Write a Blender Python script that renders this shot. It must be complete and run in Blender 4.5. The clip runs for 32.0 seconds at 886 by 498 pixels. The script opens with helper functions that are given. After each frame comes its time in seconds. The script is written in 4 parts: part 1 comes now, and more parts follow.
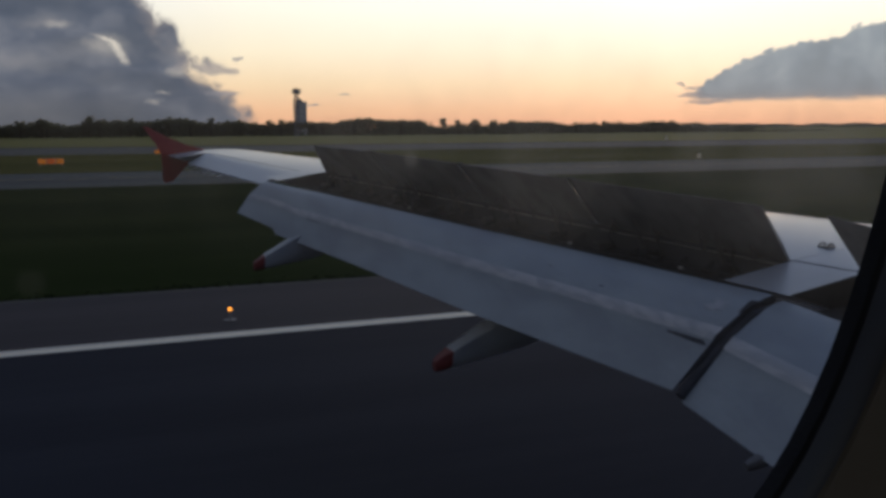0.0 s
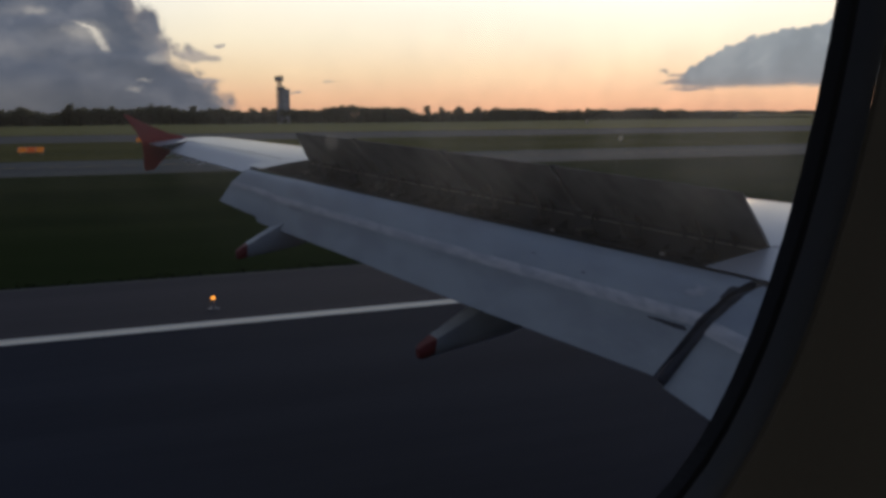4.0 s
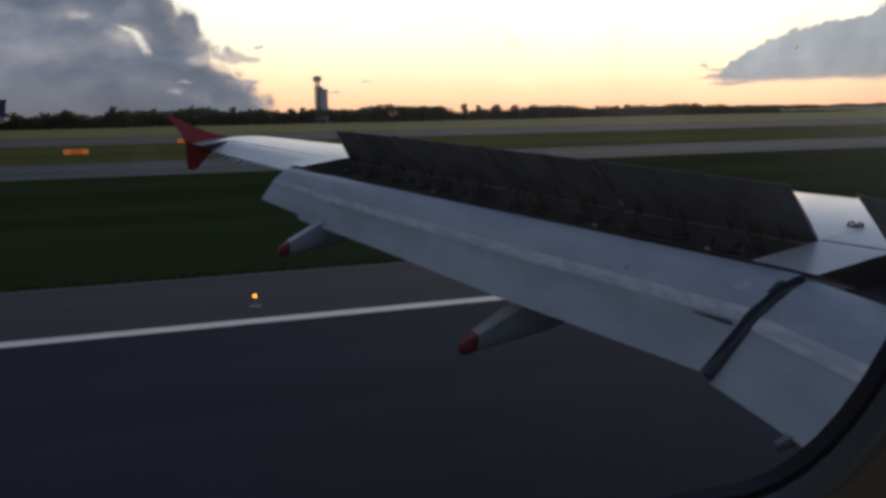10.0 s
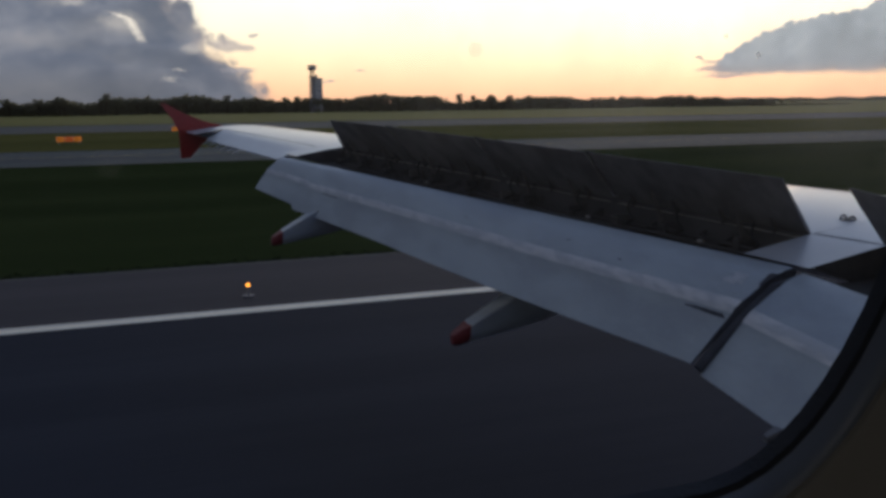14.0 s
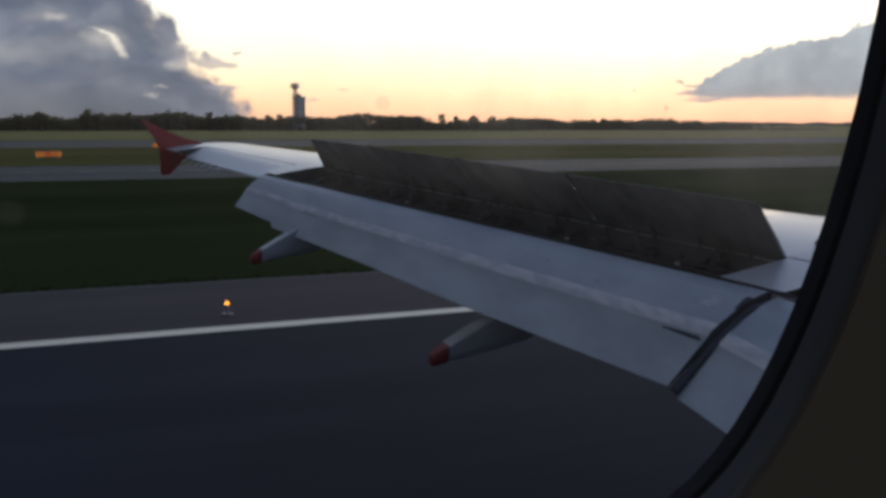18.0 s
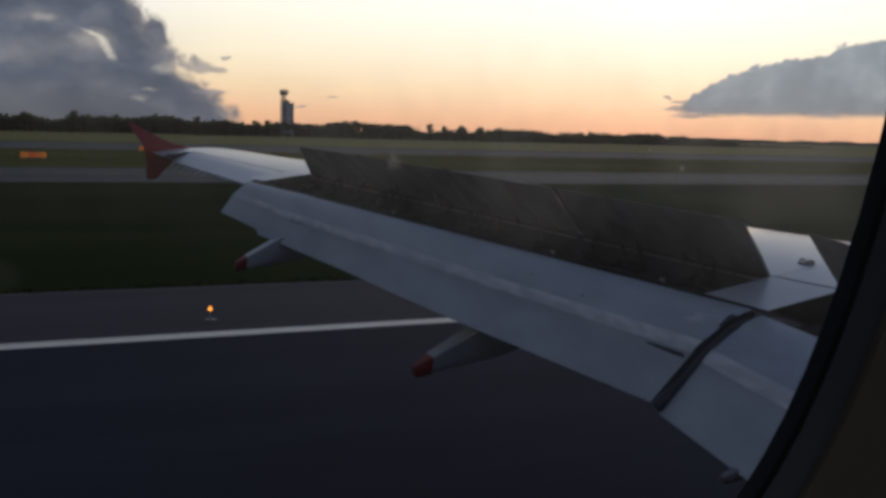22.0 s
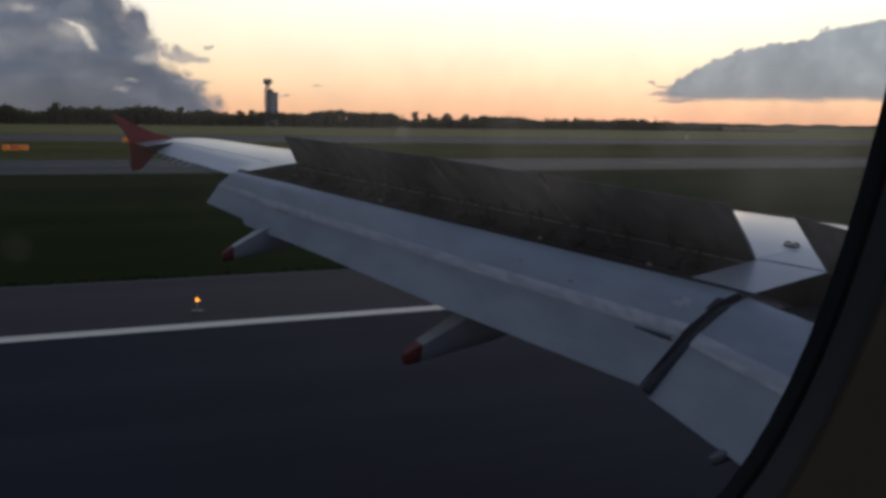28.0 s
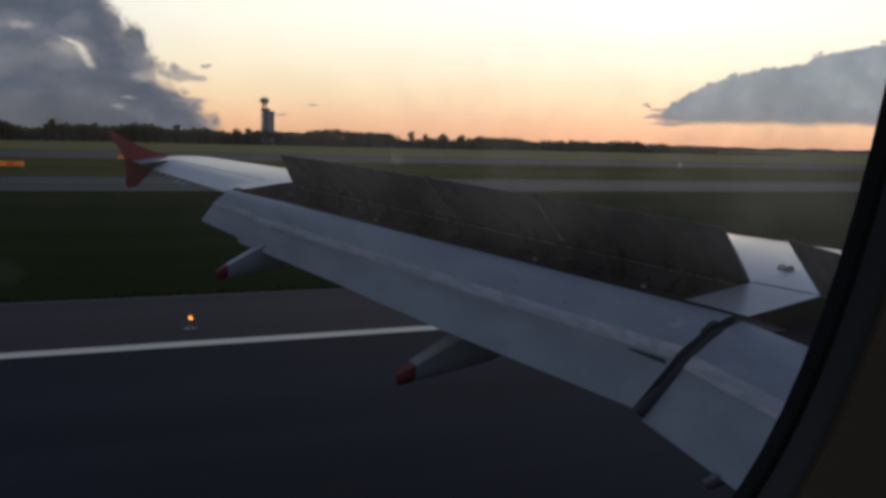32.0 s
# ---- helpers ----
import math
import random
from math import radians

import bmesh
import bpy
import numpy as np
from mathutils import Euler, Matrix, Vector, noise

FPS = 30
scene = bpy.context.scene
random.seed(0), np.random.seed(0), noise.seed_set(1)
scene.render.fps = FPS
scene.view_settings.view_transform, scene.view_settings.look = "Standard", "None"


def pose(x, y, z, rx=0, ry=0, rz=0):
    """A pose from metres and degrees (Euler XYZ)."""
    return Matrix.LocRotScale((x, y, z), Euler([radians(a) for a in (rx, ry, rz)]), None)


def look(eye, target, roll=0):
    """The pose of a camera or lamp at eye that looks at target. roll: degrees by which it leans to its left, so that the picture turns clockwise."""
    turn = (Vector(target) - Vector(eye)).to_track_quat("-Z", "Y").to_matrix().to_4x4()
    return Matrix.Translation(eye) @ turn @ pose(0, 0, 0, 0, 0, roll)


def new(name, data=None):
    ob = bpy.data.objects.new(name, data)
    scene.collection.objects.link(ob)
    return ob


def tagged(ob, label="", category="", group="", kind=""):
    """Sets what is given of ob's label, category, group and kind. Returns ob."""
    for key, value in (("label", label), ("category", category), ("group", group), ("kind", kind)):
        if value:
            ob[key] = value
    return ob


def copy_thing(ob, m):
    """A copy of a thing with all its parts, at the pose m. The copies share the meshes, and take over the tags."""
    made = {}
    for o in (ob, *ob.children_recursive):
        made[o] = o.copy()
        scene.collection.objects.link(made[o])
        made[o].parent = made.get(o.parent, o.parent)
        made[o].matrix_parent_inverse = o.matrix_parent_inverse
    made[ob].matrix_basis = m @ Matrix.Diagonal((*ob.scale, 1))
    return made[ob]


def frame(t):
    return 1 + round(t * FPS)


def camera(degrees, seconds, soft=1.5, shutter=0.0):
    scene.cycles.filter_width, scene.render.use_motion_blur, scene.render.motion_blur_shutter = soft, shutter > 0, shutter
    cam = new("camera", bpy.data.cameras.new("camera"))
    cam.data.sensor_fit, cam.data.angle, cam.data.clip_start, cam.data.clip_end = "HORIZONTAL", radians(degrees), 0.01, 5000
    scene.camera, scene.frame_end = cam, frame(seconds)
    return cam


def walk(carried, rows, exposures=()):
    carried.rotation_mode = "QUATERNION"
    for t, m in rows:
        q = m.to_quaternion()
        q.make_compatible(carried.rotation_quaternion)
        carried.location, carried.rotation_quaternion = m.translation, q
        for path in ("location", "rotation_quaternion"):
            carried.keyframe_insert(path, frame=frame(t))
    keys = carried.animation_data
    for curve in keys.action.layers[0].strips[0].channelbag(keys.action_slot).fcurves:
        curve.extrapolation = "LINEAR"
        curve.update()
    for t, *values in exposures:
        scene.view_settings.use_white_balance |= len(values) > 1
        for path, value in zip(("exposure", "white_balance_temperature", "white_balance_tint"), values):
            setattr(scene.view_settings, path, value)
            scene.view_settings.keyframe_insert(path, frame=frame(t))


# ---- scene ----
# The aircraft stands on the runway; x is ahead along the runway, y out over the port wing, z up.
cam = camera(54.0, 32.0, soft=3.6)
ROWS = [
    (0.0, 0.0018, 0.0019, 4.6060, 82.04, 0.26, -21.14),
    (0.5, 0.0032, 0.0006, 4.6062, 81.95, 0.49, -21.78),
    (1.0, 0.0046, -0.0008, 4.6063, 82.49, 0.16, -21.77),
    (1.5, 0.0015, 0.0020, 4.6054, 80.84, 0.64, -22.06),
    (2.0, -0.0017, 0.0048, 4.6045, 80.89, 0.27, -21.66),
    (2.5, -0.0035, 0.0064, 4.6042, 80.48, 0.42, -22.35),
    (3.0, -0.0052, 0.0081, 4.6039, 81.63, -0.65, -21.47),
    (3.5, 0.0041, -0.0003, 4.6044, 81.48, -0.18, -22.30),
    (4.0, 0.0135, -0.0087, 4.6049, 81.22, 0.36, -22.19),
    (4.5, 0.0005, -0.0081, 4.5880, 81.30, 0.90, -22.00),
    (6.5, 0.0126, -0.0037, 4.6144, 83.85, 2.44, -18.92),
    (7.0, -0.0066, 0.0032, 4.5948, 81.80, 2.97, -18.56),
    (7.5, -0.0013, 0.0016, 4.6008, 83.93, 1.43, -19.22),
    (8.0, 0.0041, 0.0001, 4.6069, 83.02, 2.14, -20.81),
    (8.5, 0.0050, -0.0045, 4.5999, 82.02, 0.95, -22.06),
    (9.0, 0.0059, -0.0091, 4.5928, 81.68, 0.93, -21.53),
    (9.5, -0.0052, -0.0016, 4.5883, 80.16, 1.57, -19.11),
    (10.0, -0.0163, 0.0060, 4.5838, 81.13, 1.05, -19.77),
    (10.5, -0.0139, 0.0043, 4.5853, 81.12, 1.94, -21.78),
    (11.0, -0.0114, 0.0027, 4.5869, 81.52, 0.94, -21.23),
    (11.5, -0.0079, -0.0003, 4.5877, 81.01, 1.36, -22.58),
    (12.0, -0.0044, -0.0034, 4.5885, 81.18, 0.10, -22.95),
    (12.5, -0.0053, 0.0013, 4.5939, 81.70, -0.16, -22.26),
    (13.0, -0.0062, 0.0061, 4.5994, 81.26, -0.00, -20.80),
    (13.5, -0.0082, 0.0037, 4.5933, 81.02, 0.14, -20.22),
    (14.0, -0.0103, 0.0013, 4.5871, 80.49, 0.60, -20.10),
    (14.5, -0.0093, 0.0009, 4.5880, 80.69, 1.39, -21.98),
    (16.5, -0.0053, -0.0007, 4.5912, 80.57, -0.80, -23.12),
    (17.0, 0.0123, 0.0117, 4.5921, 80.33, -0.20, -23.25),
    (17.5, 0.0086, 0.0020, 4.5932, 79.97, 1.03, -23.52),
    (18.0, 0.0049, -0.0078, 4.5943, 81.78, -0.19, -21.23),
    (18.5, 0.0004, -0.0016, 4.5975, 82.34, -1.39, -22.09),
    (19.0, -0.0040, 0.0046, 4.6008, 81.72, -0.78, -22.03),
    (19.5, -0.0036, 0.0049, 4.6020, 82.14, -0.77, -21.69),
    (20.0, -0.0032, 0.0052, 4.6032, 82.86, -0.84, -21.82),
    (20.5, 0.0042, -0.0004, 4.6028, 82.55, -0.76, -22.22),
    (21.0, 0.0116, -0.0059, 4.6025, 83.20, -1.33, -22.37),
    (21.5, 0.0071, -0.0018, 4.6041, 82.38, -1.40, -22.12),
    (22.0, 0.0026, 0.0023, 4.6057, 82.43, -1.53, -22.01),
    (22.5, 0.0032, 0.0012, 4.6064, 82.17, -1.44, -22.67),
    (23.0, 0.0039, 0.0001, 4.6071, 82.88, -1.53, -21.87),
    (23.5, 0.0027, 0.0028, 4.6095, 82.97, -1.69, -21.82),
    (24.0, 0.0014, 0.0055, 4.6120, 81.88, -1.99, -21.85),
    (24.5, 0.0015, 0.0020, 4.6060, 81.47, -0.60, -22.32),
    (25.0, 0.0015, -0.0015, 4.6000, 82.51, -0.96, -22.62),
    (25.5, 0.0018, 0.0025, 4.6077, 82.89, -1.27, -22.39),
    (27.5, -0.0028, 0.0053, 4.6039, 82.26, -1.18, -22.93),
    (28.0, -0.0026, 0.0035, 4.6014, 81.65, -0.88, -22.97),
    (28.5, -0.0015, 0.0011, 4.6016, 81.44, -1.06, -22.48),
    (29.0, -0.0005, -0.0013, 4.6018, 82.23, -1.10, -23.12),
    (29.5, -0.0017, 0.0006, 4.6006, 82.97, -0.91, -22.95),
    (30.0, -0.0029, 0.0025, 4.5993, 82.71, -0.84, -22.31),
    (30.5, -0.0027, 0.0041, 4.6023, 82.08, -1.00, -22.52),
    (31.0, -0.0026, 0.0057, 4.6053, 82.81, -2.21, -22.54),
    (31.5, -0.0023, 0.0047, 4.6041, 82.83, -1.49, -23.73),
    (32.0, -0.0020, 0.0037, 4.6029, 82.98, -1.46, -23.24),
]
walk(cam, [(t, pose(x, y, z, rx, ry, rz)) for t, x, y, z, rx, ry, rz in ROWS],
     exposures=[(0.0, 0.12), (1.0, 0.12), (2.0, 0.28), (3.0, 0.28), (4.0, 0.08), (7.0, -0.12), (8.0, -0.12), (9.0, 0.30), (10.0, 0.58), (11.0, 0.66), (13.0, 0.48), (14.0, 0.54), (17.0, 0.86), (18.0, 0.68), (19.0, 0.31),
                (20.0, 0.08), (21.0, 0.08), (22.0, 0.10), (23.0, 0.2), (25.0, 0.24), (28.0, 0.26), (29.0, 0.32), (30.0, 0.15), (32.0, 0.12)])


# ---------------------------------------------------------------- node helpers
class Net:
    """Small helper that strings shader nodes together."""

    def __init__(self, tree):
        self.tree = tree
        tree.nodes.clear()

    def add(self, kind, **props):
        node = self.tree.nodes.new(kind)
        for key, value in props.items():
            if key == "operation":
                node.operation = value
            elif key == "blend":
                node.data_type, node.blend_type = "RGBA", value
            elif key == "clamp":
                node.use_clamp = value
        return node

    def put(self, value, socket):
        if isinstance(value, bpy.types.NodeSocket):
            self.tree.links.new(value, socket)
        else:
            socket.default_value = value

    def math(self, op, a, b=0.0, c=0.0, clamp=False):
        node = self.add("ShaderNodeMath", operation=op, clamp=clamp)
        for i, v in enumerate((a, b, c)):
            self.put(v, node.inputs[i])
        return node.outputs[0]

    def vec(self, op, a, b=(0, 0, 0)):
        node = self.add("ShaderNodeVectorMath", operation=op)
        self.put(a, node.inputs[0])
        self.put(b, node.inputs[1])
        return node.outputs["Value"] if op in ("LENGTH", "DOT_PRODUCT") else node.outputs[0]

    def noise(self, vector, scale, detail=4.0, rough=0.55):
        node = self.add("ShaderNodeTexNoise")
        self.put(vector, node.inputs["Vector"])
        node.inputs["Scale"].default_value = scale
        node.inputs["Detail"].default_value = detail
        node.inputs["Roughness"].default_value = rough
        return node.outputs["Fac"]

    def ramp(self, fac, stops):
        node = self.add("ShaderNodeValToRGB")
        self.put(fac, node.inputs[0])
        el = node.color_ramp.elements
        while len(el) < len(stops):
            el.new(0.5)
        for e, (at, col) in zip(el, stops):
            e.position, e.color = at, (*col, 1.0)
        return node.outputs[0]

    def mix(self, fac, a, b, blend="MIX"):
        node = self.add("ShaderNodeMix", blend=blend)
        self.put(fac, node.inputs[0])
        self.put(a if not isinstance(a, tuple) else (*a, 1.0), node.inputs[6])
        self.put(b if not isinstance(b, tuple) else (*b, 1.0), node.inputs[7])
        return node.outputs[2]

    def smooth(self, value, lo, hi):
        node = self.add("ShaderNodeMapRange")
        node.interpolation_type = "SMOOTHSTEP"
        self.put(value, node.inputs[0])
        node.inputs[1].default_value, node.inputs[2].default_value = lo, hi
        return node.outputs[0]

    def bump(self, height, strength, distance=0.01):
        node = self.add("ShaderNodeBump")
        self.put(height, node.inputs["Height"])
        node.inputs["Strength"].default_value = strength
        node.inputs["Distance"].default_value = distance
        return node.outputs[0]


# ---------------------------------------------------------------- world: dusk sky
SUN_AZ = 36.0          # degrees from +y towards +x, where the sun has just gone down
world = bpy.data.worlds.new("dusk_sky")
scene.world = world
world.use_nodes = True
n = Net(world.node_tree)
direction = n.add("ShaderNodeTexCoord").outputs["Generated"]
split = n.add("ShaderNodeSeparateXYZ")
n.put(direction, split.inputs[0])
az = n.math("MULTIPLY", n.math("ARCTAN2", split.outputs[0], split.outputs[1]), 57.29578)
el = n.math("MULTIPLY", n.math("ARCSINE", split.outputs[2]), 57.29578)
clear = n.ramp(n.math("DIVIDE", el, 60.0, clamp=True), [
    (0.0, (0.83, 0.465, 0.310)), (0.020, (0.95, 0.605, 0.405)), (0.045, (1.02, 0.800, 0.570)), (0.08, (1.06, 0.970, 0.805)), (0.125, (1.08, 1.072, 1.015)),
    (0.20, (1.10, 1.10, 1.10)), (0.40, (0.36, 0.47, 0.68)), (0.70, (0.128, 0.209, 0.42)), (1.0, (0.099, 0.168, 0.378))])
away = n.math("ABSOLUTE", n.math("SUBTRACT", az, SUN_AZ))
dim = n.ramp(n.math("DIVIDE", away, 180.0), [
    (0.0, (1.05, 1.0, 0.95)), (0.15, (0.90, 0.865, 0.785)), (0.30, (0.49, 0.53, 0.62)), (0.55, (0.152, 0.188, 0.278)), (1.0, (0.102, 0.138, 0.214))])
sky = n.mix(1.0, clear, dim, "MULTIPLY")
nishita = n.add("ShaderNodeTexSky")
nishita.sky_type, nishita.sun_disc = "NISHITA", False
nishita.sun_elevation, nishita.sun_rotation = radians(1.0), radians(SUN_AZ)
sky = n.mix(0.004, sky, nishita.outputs[0], "ADD")

place = n.add("ShaderNodeCombineXYZ")
n.put(az, place.inputs[0])
n.put(el, place.inputs[1])
straight = place.outputs[0]
bend = n.add("ShaderNodeTexNoise")
n.put(straight, bend.inputs["Vector"])
bend.inputs["Scale"].default_value, bend.inputs["Detail"].default_value, bend.inputs["Roughness"].default_value = 0.50, 4.0, 0.55
warp = n.vec("MULTIPLY", n.vec("SUBTRACT", bend.outputs["Color"], (0.5, 0.5, 0.5)), (2.3, 1.7, 0.0))
flat = n.vec("ADD", straight, warp)
billow = n.noise(straight, 0.42, 4.0, 0.45)
wisp = n.noise(n.vec("MULTIPLY", flat, (0.45, 1.6, 1.0)), 0.9, 6.0, 0.6)
broad = n.noise(n.vec("MULTIPLY", flat, (0.6, 1.0, 1.0)), 0.22, 4.0, 0.55)


crinkle = n.add("ShaderNodeTexNoise")
n.put(straight, crinkle.inputs["Vector"])
crinkle.inputs["Scale"].default_value, crinkle.inputs["Detail"].default_value = 1.9, 4.0
fine_flat = n.vec("ADD", straight, n.vec("MULTIPLY", n.vec("SUBTRACT", crinkle.outputs["Color"], (0.5, 0.5, 0.5)), (1.1, 0.50, 0.0)))


def cloud_mask(blobs, ragged, edge=0.10, warped=True):
    """The union of soft ellipses (azimuth, elevation, half width, half height) with a ragged rim."""
    near = 10.0
    for a, e, w, h in blobs:
        d = n.vec("LENGTH", n.vec("MULTIPLY", n.vec("SUBTRACT", flat if warped else fine_flat, (a, e, 0.0)), (1.0 / w, 1.0 / h, 0.0)))
        near = d if near == 10.0 else n.math("MINIMUM", near, d)
    near = n.math("ADD", near, n.math("MULTIPLY", n.math("SUBTRACT", billow, 0.5), ragged))
    return n.math("SUBTRACT", 1.0, n.smooth(near, 1.0 - edge, 1.0 + edge)), near


def edge_line(value, span, low, high, stops):
    """A broken line: the height low..high that belongs to a value 0..span."""
    grey = n.ramp(n.math("DIVIDE", value, span, clamp=True), [(a / span, ((b - low) / (high - low),) * 3) for a, b in stops])
    return n.math("ADD", low, n.math("MULTIPLY", grey, high - low))


# small lumps on larger ones, as heaped cloud has them
puff = n.math("MULTIPLY", n.math("ABSOLUTE", n.math("SUBTRACT", n.noise(straight, 0.60, 3.0, 0.5), 0.5)), 2.0)
curl = n.math("MULTIPLY", n.math("ABSOLUTE", n.math("SUBTRACT", n.noise(straight, 2.3, 3.0, 0.55), 0.5)), 2.0)
lumps = n.math("ADD", n.math("MULTIPLY", puff, 0.86), n.math("MULTIPLY", curl, 0.14))

# the great bank: its edge leans back with height
rim_az = edge_line(el, 30.0, -14.0, 10.0, [(0.0, 9.0), (0.9, 8.8), (1.6, 8.3), (2.4, 7.2), (3.0, 6.2), (3.5, 5.7), (4.2, 6.0), (4.7, 5.4), (5.7, 4.6), (6.7, 3.7), (8.3, 2.6), (12.0, 0.0), (22.0, -9.0), (30.0, -14.0)])
bank_d = n.math("SUBTRACT", n.math("SUBTRACT", az, rim_az), n.math("MULTIPLY", n.math("SUBTRACT", lumps, 0.17), 3.1))
bank_d = n.math("ADD", bank_d, n.math("MULTIPLY", n.math("SUBTRACT", billow, 0.5), 1.3))
bank = n.smooth(bank_d, 0.65, -0.65)
bank = n.math("MULTIPLY", bank, n.smooth(az, -150.0, -120.0))
layers = n.noise(n.vec("MULTIPLY", flat, (0.42, 1.0, 1.0)), 0.60, 6.0, 0.52)
shape = n.math("ADD", n.math("MULTIPLY", layers, 0.55), n.math("ADD", n.math("MULTIPLY", broad, 0.35), n.math("MULTIPLY", billow, 0.22)))
inside = n.ramp(shape, [
    (0.43, (0.066, 0.084, 0.122)), (0.52, (0.101, 0.118, 0.158)), (0.61, (0.150, 0.163, 0.200)), (0.74, (0.218, 0.222, 0.250))])
inside = n.mix(n.math("MULTIPLY", n.smooth(el, 4.5, 9.0), 0.50), inside, (0.074, 0.094, 0.134))
paler, _ = cloud_mask([(-0.9, 4.6, 2.0, 0.75), (-4.2, 3.9, 2.4, 0.6), (-3.0, 6.3, 1.1, 0.35), (4.3, 4.6, 0.9, 0.4)], 1.0, 0.9)
inside = n.mix(n.math("MULTIPLY", paler, 0.40), inside, (0.225, 0.222, 0.232))
darker, _ = cloud_mask([(2.3, 5.5, 1.6, 1.2), (-3.5, 7.8, 4.5, 1.0), (3.2, 2.9, 2.0, 0.6), (0.5, 3.1, 1.6, 0.5)], 0.8, 0.8)
inside = n.mix(n.math("MULTIPLY", darker, 0.55), inside, (0.085, 0.098, 0.125))
low = n.smooth(el, 4.5, 0.0)
inside = n.mix(n.math("MULTIPLY", low, 0.45), inside, (0.138, 0.138, 0.156))
base_d = n.math("MULTIPLY", n.smooth(el, 3.0, 0.6), n.smooth(az, 6.0, 0.0))
inside = n.mix(n.math("MULTIPLY", base_d, 0.55), inside, (0.078, 0.083, 0.096))
rim = n.math("MULTIPLY", n.smooth(bank_d, -1.9, 0.1), n.smooth(billow, 0.38, 0.60))
sky = n.mix(bank, sky, n.mix(n.math("MULTIPLY", rim, 0.50), inside, (0.34, 0.295, 0.275)))
# a thin bright rift and a few thin places in the bank
rift_az = edge_line(el, 30.0, -2.0, 4.0, [(0.0, 1.7), (3.6, 1.5), (3.9, 1.42), (4.6, 1.07), (5.2, 0.75), (5.45, 0.2), (5.7, -0.6), (30.0, -0.6)])
rift_d = n.math("ABSOLUTE", n.math("SUBTRACT", n.math("ADD", az, n.math("MULTIPLY", n.math("SUBTRACT", curl, 0.2), 0.7)), rift_az))
rift = n.math("MULTIPLY", n.smooth(rift_d, 0.42, 0.02), n.math("MULTIPLY", n.smooth(el, 3.7, 4.2), n.smooth(el, 5.75, 5.35)))
thin, _ = cloud_mask([(4.4, 3.5, 0.45, 0.32), (3.55, 2.2, 0.30, 0.10), (2.9, 1.65, 0.35, 0.14), (0.4, 5.0, 0.9, 0.5), (-2.2, 6.1, 0.6, 0.2)], 1.0, 0.8, False)
open_ = n.math("ADD", n.math("MULTIPLY", rift, 0.58), n.math("MULTIPLY", thin, 0.26), clamp=True)
sky = n.mix(n.math("MULTIPLY", open_, bank), sky, (0.72, 0.66, 0.57))

# the long heaped cloud: flat base, lumpy top rising away
top_el = edge_line(az, 120.0, 0.0, 12.0, [(0.0, 0.0), (36.6, 1.8), (37.2, 2.5), (37.7, 2.75), (38.1, 3.15), (39.3, 3.85), (41.2, 4.6), (42.8, 4.95), (45.4, 5.3), (45.75, 5.75), (48.4, 6.2), (53.0, 7.0), (70.0, 7.5), (100.0, 6.0), (120.0, 3.0)])
knob = n.math("MULTIPLY", n.math("ABSOLUTE", n.math("SUBTRACT", n.noise(straight, 1.15, 3.0, 0.5), 0.5)), 2.0)
heap = n.math("MULTIPLY", n.math("SUBTRACT", n.math("ADD", n.math("MULTIPLY", knob, 0.90), n.math("MULTIPLY", curl, 0.10)), 0.20), 0.95)
over = n.math("SUBTRACT", n.math("SUBTRACT", el, top_el), heap)
under = n.math("ADD", n.math("SUBTRACT", 1.55, el), n.math("MULTIPLY", n.math("SUBTRACT", wisp, 0.5), 0.55))
right_d = n.math("MAXIMUM", over, n.math("MULTIPLY", under, 0.55))
right = n.math("MULTIPLY", n.smooth(right_d, 0.09, -0.15), n.smooth(az, 36.4, 37.6))
far_side = n.ramp(n.math("ADD", n.math("MULTIPLY", broad, 0.4), n.math("ADD", n.math("MULTIPLY", billow, 0.55), n.math("MULTIPLY", knob, 0.20))), [
    (0.38, (0.200, 0.236, 0.274)), (0.50, (0.240, 0.280, 0.322)), (0.62, (0.300, 0.340, 0.376))])
far_side = n.mix(n.math("MULTIPLY", n.smooth(el, 3.2, 1.4), 0.45), far_side, (0.172, 0.190, 0.222))
far_side = n.mix(n.math("MULTIPLY", n.smooth(over, -0.45, 0.05), 0.22), far_side, (0.42, 0.42, 0.41))
far_side = n.mix(n.math("MULTIPLY", n.smooth(under, -0.7, 0.1), 0.35), far_side, (0.44, 0.34, 0.28))
sky = n.mix(n.math("MULTIPLY", right, 0.95), sky, far_side)
small, small_d = cloud_mask([(6.35, 3.72, 1.05, 0.36), (7.3, 3.55, 0.85, 0.20), (8.1, 4.35, 0.32, 0.13), (7.3, 2.2, 1.0, 0.18), (12.75, 1.45, 0.55, 0.07), (14.8, 2.1, 0.35, 0.07),
                             (7.6, 8.9, 1.7, 0.40), (36.2, 2.6, 0.3, 0.10), (37.0, 1.95, 0.95, 0.13), (36.9, 2.35, 0.5, 0.08), (38.0, 1.5, 1.3, 0.13)], 1.1, 0.45, False)
sky = n.mix(n.math("MULTIPLY", small, 0.72), sky, (0.27, 0.255, 0.275))
# streets of grey cloud overhead and behind, out of which the dim light comes
cover = n.math("MULTIPLY", n.smooth(broad, 0.42, 0.62), n.smooth(el, 18.0, 34.0))
sky = n.mix(n.math("MULTIPLY", cover, 0.7), sky, (0.16, 0.175, 0.21))
back = n.add("ShaderNodeBackground")
n.put(sky, back.inputs[0])
back.inputs[1].default_value = 1.0
n.put(back.outputs[0], n.add("ShaderNodeOutputWorld").inputs[0])

